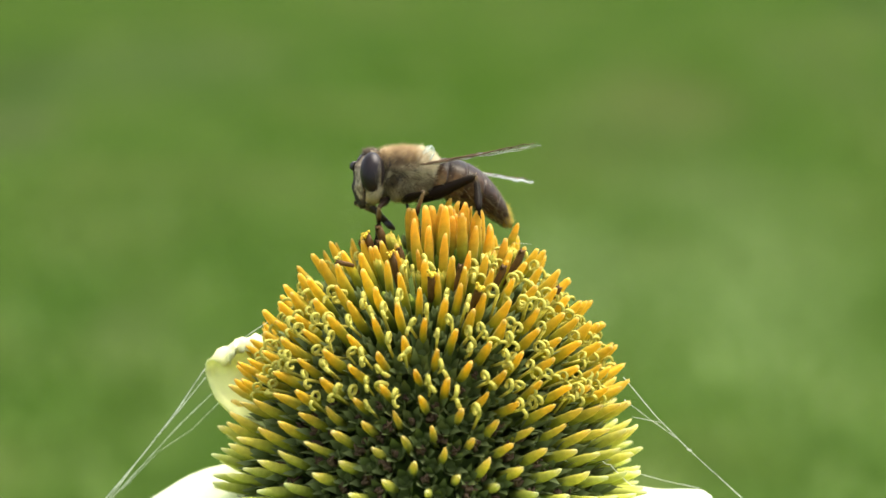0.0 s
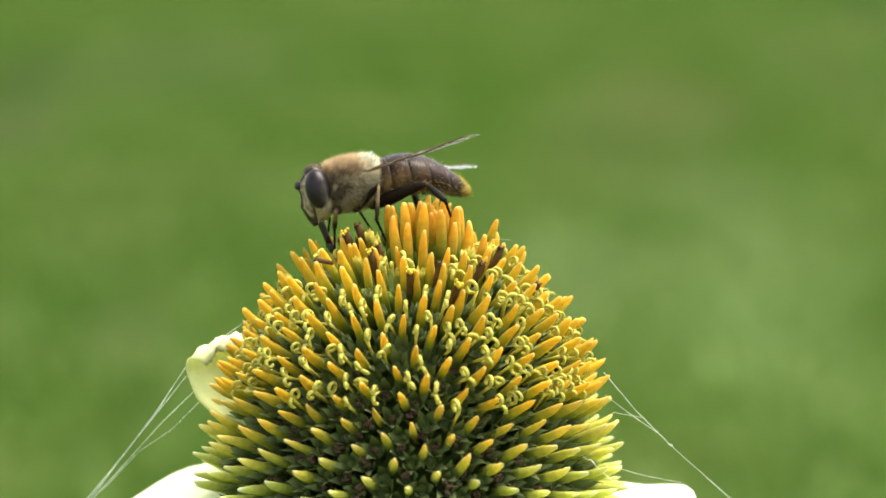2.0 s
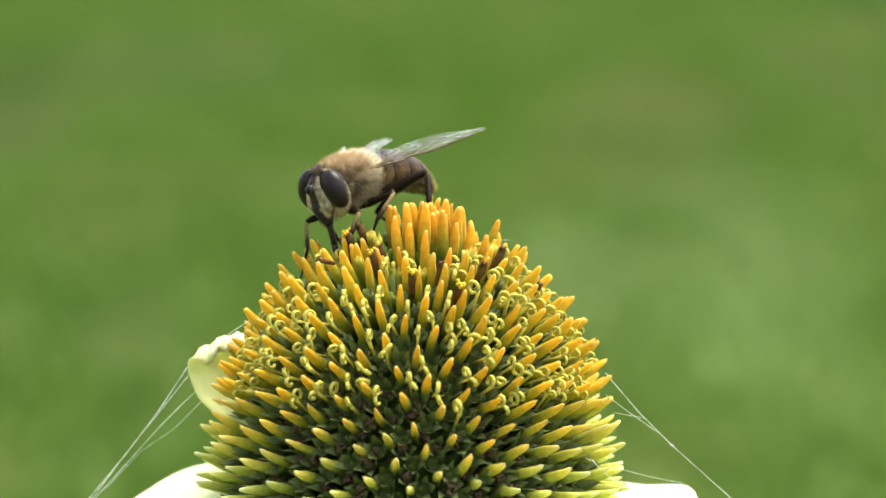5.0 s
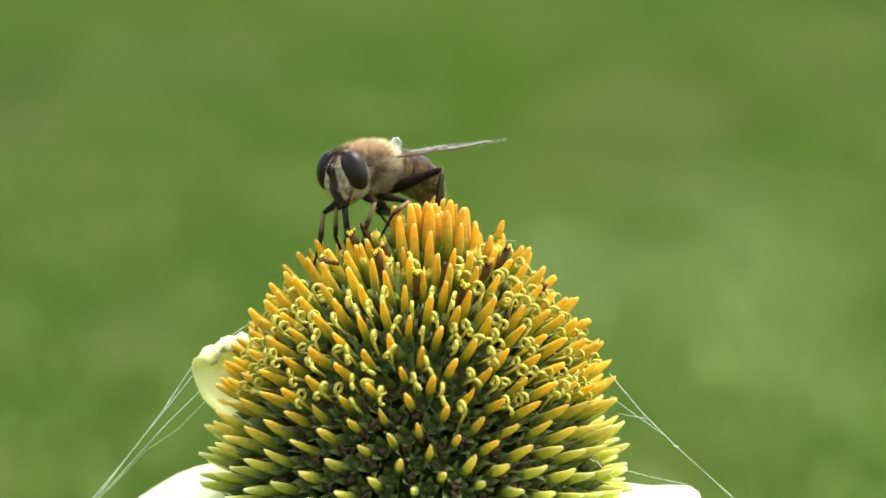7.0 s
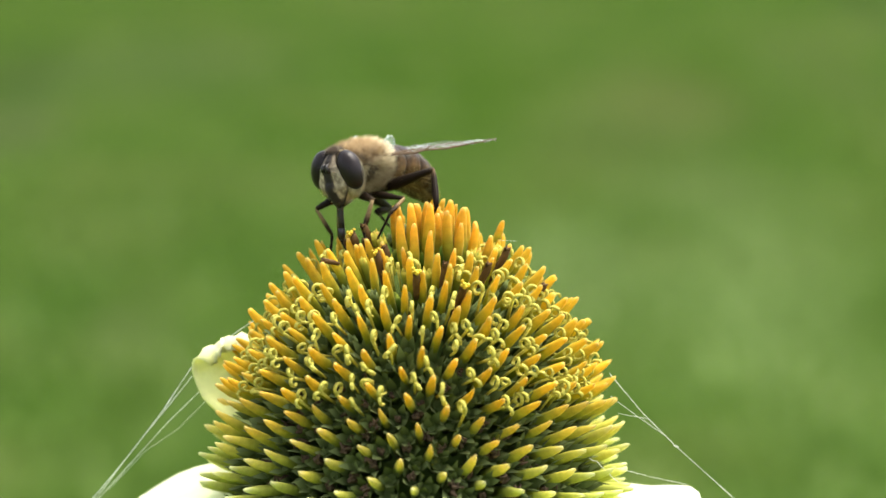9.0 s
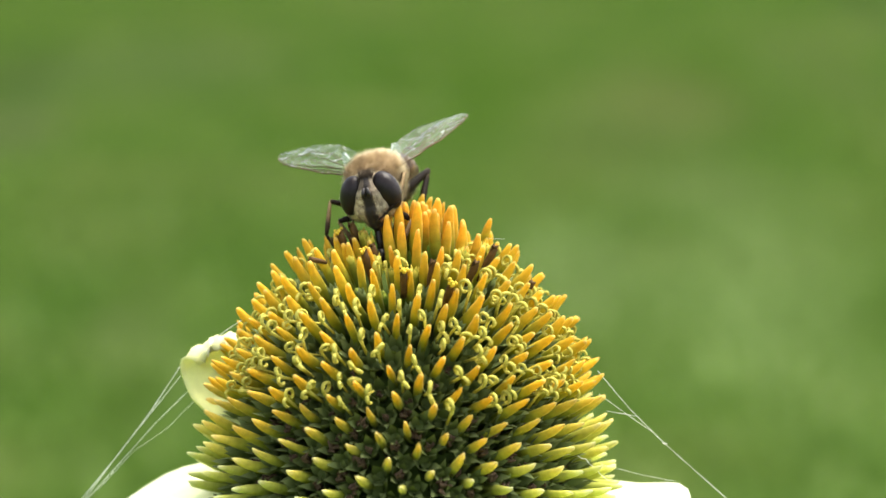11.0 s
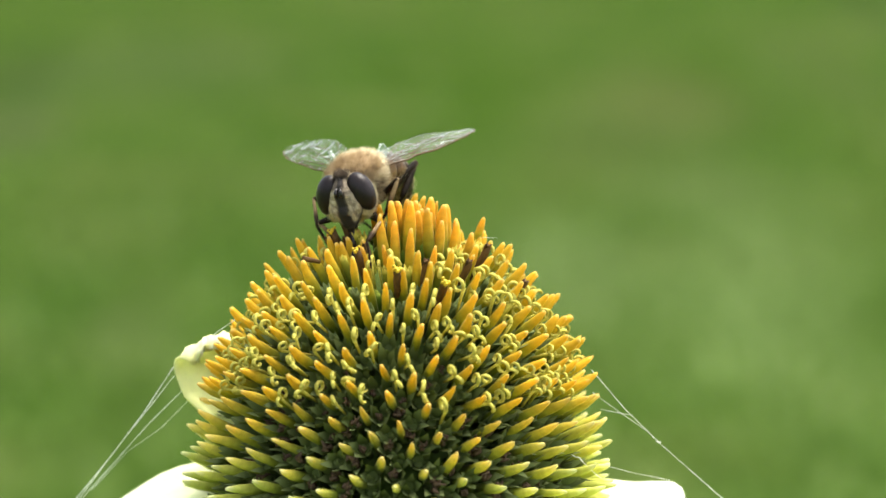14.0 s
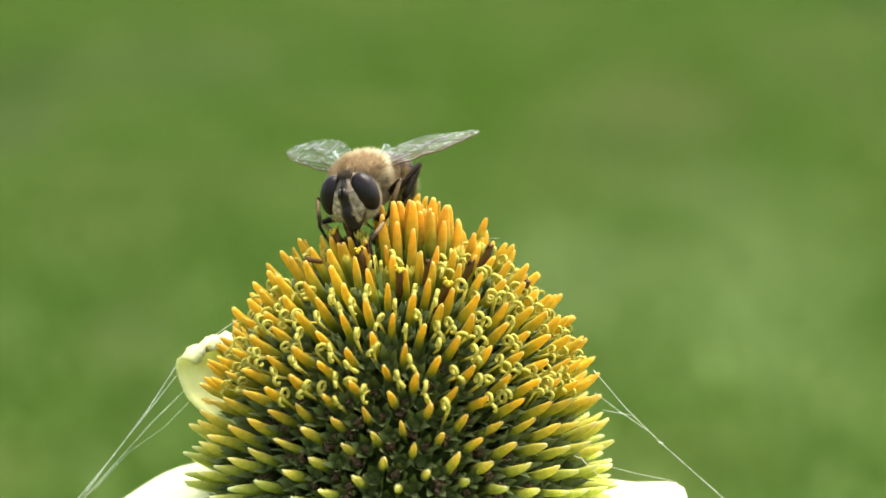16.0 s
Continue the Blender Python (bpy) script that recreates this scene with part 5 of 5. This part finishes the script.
# feet on the unmoved flower (right, up, away in mm): seconds and place
FEET = {
    ("fore", 1): [(0, -5.37, -0.03, 1.35), (0.5, -5.37, -0.03, 1.35), (1, -6.17, -0.02, 1.35), (1.5, -6.03, -0.19, 1.13), (2, -6.82, -0.66, 0.97), (2.5, -9.27, -1.48, -1.85),
                   (3, -6.67, -1, -1.49), (3.5, -6.07, -1.06, -1.23), (4, -6.04, -1.89, -1.71), (4.2, -6.04, -1.89, -1.71), (6.3, -4.82, -0.81, -1.97), (6.5, -4.82, -0.81, -1.97),
                   (8, -5.1, -0.69, -1.99), (8.5, -5.1, -0.69, -1.99), (9, -4.78, -0.65, -1.81), (9.2, -4.78, -0.65, -1.81), (11.3, -0.34, -2.21, -2.22), (11.5, -0.34, -2.21, -2.22),
                   (11.7, -2.96, -1.66, -4.99), (14, -2.96, -1.66, -4.99), (16, -2.96, -1.66, -4.99)],
    ("fore", -1): [(0, -5.09, 0.7, 2.64), (1.5, -6.32, 0.7, 2.64), (2.5, -8.52, -0.4, 2.2), (3, -7.64, -1.05, 1.76), (3.5, -9.31, -2.08, 2.38), (4, -9.77, -2.48, -0.81),
                   (4.2, -9.77, -2.48, -0.81), (6.3, -9.06, -1.7, 1.93), (6.5, -9.06, -1.7, 1.93), (8, -8.88, -1.67, 1.86), (8.5, -8.88, -1.67, 1.86), (9, -7.7, -1.1, 2.01),
                   (9.2, -7.7, -1.1, 2.01), (11.3, -4.63, -2.12, 0.86), (11.5, -4.63, -2.12, 0.86), (11.7, -5.26, -1.89, -0.34), (14, -5.26, -1.89, -0.34), (16, -5.26, -1.89, -0.34)],
    ("middle", 1): [(0, -2.16, 0.64, 1.9), (0.5, -2.16, 0.64, 1.9), (1, -2.97, 0.38, -0.67), (1.5, -2.66, 0.49, 1.66), (2, -2.81, 0.41, 0.5), (2.5, -3.39, 0.47, 1.08),
                   (3, -3.39, 1.13, 3.13), (3.5, -4.28, -0.3, 0.2), (4, -4.51, -0.21, 1.04), (4.2, -4.51, -0.21, 1.04), (6.3, -3.77, 0.69, -2.18), (6.5, -3.77, 0.69, -2.18),
                   (8, -3.63, 0.6, -2.6), (8.5, -3.63, 0.6, -2.6), (9, -3.88, 0.75, -2.15), (9.2, -3.88, 0.75, -2.15), (11.3, -2.7, 2.11, -2.67), (11.5, -2.7, 2.11, -2.67),
                   (11.7, -2.75, 0.66, -1.01), (14, -2.75, 0.66, -1.01), (16, -2.75, 0.66, -1.01)],
    ("middle", -1): [(0, -2.15, 1.8, 3.95), (2.5, -4.13, 1.14, 3.95), (3.5, -6.32, 0.48, 2.64), (4.2, -6.32, 0.48, 2.2), (6.3, -6.52, -0.88, 1.06), (6.5, -6.52, -0.88, 1.06),
                   (8, -6.43, -0.88, 1.2), (8.5, -6.43, -0.88, 1.2), (9, -5.98, -0.85, 0.96), (9.2, -5.98, -0.85, 0.96), (11.3, -5.84, -0.83, -0.49), (11.5, -5.84, -0.83, -0.49),
                   (11.7, -6.12, -0.25, -0.29), (14, -6.12, -0.25, -0.29), (16, -6.12, -0.25, -0.29)],
    ("hind", 1): [(0, 2.96, 1.49, -0.62), (0.5, 2.96, 1.49, -0.62), (1, 2.44, 1.83, -1.09), (1.5, 2.41, 1.87, -0.55), (2, 2.32, 2.08, -1.22), (2.5, 1.31, 1.8, -0.46), (3, 1.91, 1.9, 0.52),
                   (3.5, 0.33, 1.68, 1.86), (4, 0.21, 1.57, 1.97), (4.2, 0.21, 1.57, 1.97), (6.3, 0.04, 1.35, 0.32), (6.5, 0.04, 1.35, 0.32), (8, 0.13, 1.19, 0.56), (8.5, 0.13, 1.19, 0.56),
                   (9, -0.02, 1.37, -0.71), (9.2, -0.02, 1.37, -0.71), (11.3, -0.38, 1.64, 5.35), (11.5, -0.38, 1.64, 5.35), (11.7, -1.27, 2.26, 3.96), (14, -1.27, 2.26, 3.96),
                   (16, -1.27, 2.26, 3.96)],
    ("hind", -1): [(0, 2.02, 0.92, 4.83), (2.5, 0.7, 0.92, 4.83), (3.5, -1.71, 1.36, 4.83), (6.3, -2.81, 1.36, 4.39), (9.2, -2.81, 1.36, 4.39), (11.3, -2.37, 0.92, 4.83),
                   (16, -2.59, 0.92, 4.83)],
}
# the way in which each knee stands out (ahead, outward, up)
KNEES = {
    ("fore", 1): [(0, 0.35, 0.94, 0.01), (0.5, 0.35, 0.94, 0.01), (1, 0.24, 0.97, -0.01), (1.5, 0.15, 0.99, -0.02), (2, 0.25, 0.97, -0.01), (2.5, 0.38, 0.92, 0.04), (3, 0.01, 1, -0.06),
                   (3.5, 0.28, 0.96, 0.02), (4, 0.35, 0.93, 0.08), (4.2, 0.35, 0.93, 0.08), (6.3, 0.35, 0.93, 0.08), (6.5, 0.35, 0.93, 0.08), (8, 0.31, 0.95, 0.07), (8.5, 0.31, 0.95, 0.07),
                   (9, 0.34, 0.94, 0.09), (9.2, 0.34, 0.94, 0.09), (11.3, 0.29, 0.96, 0.05), (11.5, 0.29, 0.96, 0.05), (11.7, 0.26, 0.96, -0.06), (14, 0.26, 0.96, -0.06),
                   (16, 0.26, 0.96, -0.06)],
    ("fore", -1): [(0, 0.9, 0.5, 0.1), (2.5, 0.9, 0.5, 0.1), (3.5, 0.23, 0.97, -0.07), (4, 0.41, 0.76, 0.51), (4.2, 0.41, 0.76, 0.51), (6.3, 0.49, 0.7, 0.52), (6.5, 0.49, 0.7, 0.52),
                   (8, 0.53, 0.67, 0.52), (8.5, 0.53, 0.67, 0.52), (9, 0.51, 0.68, 0.52), (9.2, 0.51, 0.68, 0.52), (11.3, 0.12, 0.87, 0.47), (11.5, 0.12, 0.87, 0.47),
                   (11.7, 0.08, 0.89, 0.45), (14, 0.08, 0.89, 0.45), (16, 0.08, 0.89, 0.45)],
    ("middle", 1): [(0, -0.1, 0.5, 0.86), (0.5, -0.1, 0.5, 0.86), (1, -0.53, 0.4, 0.75), (1.5, -0.61, 0.32, 0.73), (2, -0.58, 0.35, 0.74), (2.5, -0.55, 0.36, 0.75), (3, -0.67, 0.1, 0.74),
                   (3.5, -0.61, 0.11, 0.78), (4, -0.7, 0.09, 0.71), (4.2, -0.7, 0.09, 0.71), (6.3, -0.97, -0, 0.22), (6.5, -0.97, -0, 0.22), (8, -0.98, -0, 0.2), (8.5, -0.98, -0, 0.2),
                   (9, -0.97, -0.02, 0.23), (9.2, -0.97, -0.02, 0.23), (11.3, -0.97, 0.01, 0.24), (11.5, -0.97, 0.01, 0.24), (11.7, -0.8, -0.22, 0.56), (14, -0.8, -0.22, 0.56),
                   (16, -0.8, -0.22, 0.56)],
    ("middle", -1): [(0, -0.5, 0.5, 1), (3, -0.5, 0.5, 1), (4.2, -0.9, 0.9, 0), (6.3, 0.97, -0.18, -0.15), (6.5, 0.97, -0.18, -0.15), (8, 0.99, -0.09, -0.1), (8.5, 0.99, -0.09, -0.1),
                   (9, 0.93, -0.33, -0.16), (9.2, 0.93, -0.33, -0.16), (11.3, 0.59, 0.8, -0.11), (11.5, 0.59, 0.8, -0.11), (11.7, 0.58, 0.81, -0.05), (14, 0.58, 0.81, -0.05),
                   (16, 0.58, 0.81, -0.05)],
    ("hind", 1): [(0, -0.79, 0.19, 0.59), (0.5, -0.79, 0.19, 0.59), (1, -0.86, 0.13, 0.49), (1.5, -0.89, 0.14, 0.43), (2, -0.9, 0.12, 0.41), (2.5, -0.99, 0.08, 0.13),
                   (3, -0.95, 0.14, 0.28), (3.5, -0.91, 0.19, 0.36), (4, -0.87, 0.21, 0.44), (4.2, -0.87, 0.21, 0.44), (6.3, -0.62, 0.21, 0.76), (6.5, -0.62, 0.21, 0.76),
                   (8, -0.52, 0.25, 0.82), (8.5, -0.52, 0.25, 0.82), (9, -0.55, 0.24, 0.8), (9.2, -0.55, 0.24, 0.8), (11.3, -0.74, -0.05, 0.67), (11.5, -0.74, -0.05, 0.67),
                   (11.7, -0.71, -0, 0.7), (14, -0.71, -0, 0.7), (16, -0.71, -0, 0.7)],
    ("hind", -1): [(0, -1, 0.55, 0.15), (2.5, -1, 0.55, 0.15), (3.5, -1, 0.55, 0.4), (9.2, -1, 0.55, 0.4), (11.3, -0.7, 0.35, 0.5), (16, -0.7, 0.35, 0.5)],
}
HEAD_AT = Vector((2.95, 0, 0.05))               # neck joint to which the head is fixed
WAIST = Vector((-2.05, 0, 0.05))


def fly_pose(t):
    """The fly's pose on the unmoved flower."""
    x, up, deep, heading, pitch, roll, *_ = smooth_between(FLY, t)
    turn = pose(0, 0, 0, roll, -pitch, 180 + heading)
    return Matrix.Translation(spot(x, up, deep) - turn @ (HEAD_AT * 0.001)) @ turn


def leg_bones(hip, knee_way, foot, lf, lt, ls, rise=0.85, splay=0.0):
    """Femur, tibia and tarsus between hip and foot (mm, fly space); splay sets the ankle outward of the foot."""
    ankle = foot + (Vector((0, math.copysign(splay, hip.y), rise)) + (hip - foot).normalized() * (1.2 - rise)).normalized() * ls * 0.9
    to = ankle - hip
    d = min(max(to.length, abs(lf - lt) + 0.3), lf + lt - 0.05)
    way = to.normalized()
    a = (lf * lf - lt * lt + d * d) / (2 * d)
    h = math.sqrt(max(0.0, lf * lf - a * a))
    side = (knee_way - way * knee_way.dot(way)).normalized()
    knee = hip + way * a + side * h
    ankle = hip + way * d
    return (hip, knee), (knee, ankle), (ankle, foot)


def motions():
    times = sorted({round(t, 2) for t, *_ in SWAY} | {round(r[0], 2) for r in FLY} | {0.0, 16.0} | {4.4 + 0.3 * i for i in range(7)} | {9.4 + 0.3 * i for i in range(7)})
    times = [t for i, t in enumerate(times) if i == 0 or t - times[i - 1] > 0.05]
    base = Matrix.Translation(AXIS)
    walk(flower, [(t, sway(t) @ base) for t in times])
    walk(silk, [(t, sway(t) @ base) for t in times])
    walk(fly, [(t, sway(t) @ fly_pose(t)) for t in times])
    between = {round(4.4 + 0.2 * i, 2) for i in range(10)} | {round(9.4 + 0.2 * i, 2) for i in range(10)}
    keys = sorted({r[0] for r in FLY} | {t for rows in FEET.values() for t, *_ in rows} | between)
    walk(FLY_HEAD, [(t, Matrix.Translation(HEAD_AT * 0.001) @ pose(0, 0, 0, 0, -smooth_between(FLY, t)[6], 0)) for t in keys])
    walk(PROBOSCIS, [(t, Matrix.Translation((0.0029, 0, -0.0019)) @ pose(0, 0, 0, 0, smooth_between(FLY, t)[8], 0)) for t in keys])
    walk(ABDOMEN, [(t, Matrix.Translation(WAIST * 0.001) @ pose(0, 0, 0, 0, -smooth_between(FLY, t)[7], 0)) for t in keys])
    for s, wing in WINGS.items():
        rows = []
        for t in keys:
            w = smooth_between(WING_ROWS, t)
            sweep, lift, twist = w[:3] if s == 1 else w[3:]
            rows.append((t, Matrix.Translation((-0.0009, s * 0.00150, 0.00100)) @ pose(0, 0, 0, 0, 0, -s * sweep) @ pose(0, 0, 0, -s * twist, lift, 0)))
        walk(wing, rows)
    for (kind, s), bones in LEG_PARTS.items():
        hip0, lf, lt, ls = LEGS[kind]
        hip = Vector((hip0[0], hip0[1] * s, hip0[2]))
        rows = ([], [], [])
        for t in keys:
            knee_way = Vector(smooth_between(KNEES[kind, s], t))
            knee_way.y *= s
            foot = (fly_pose(t).inverted() @ spot(*smooth_between(FEET[kind, s], t))) * 1000
            for out, (a, b) in zip(rows, leg_bones(hip, knee_way, foot, lf, lt, ls, *{"fore": (0.4, 0.0), "middle": (0.55, 0.8), "hind": (0.85, 0.9)}[kind])):
                out.append((t, aim(a * 0.001, b - a)))
        for ob, r in zip(bones, rows):
            walk(ob, r)


motions()
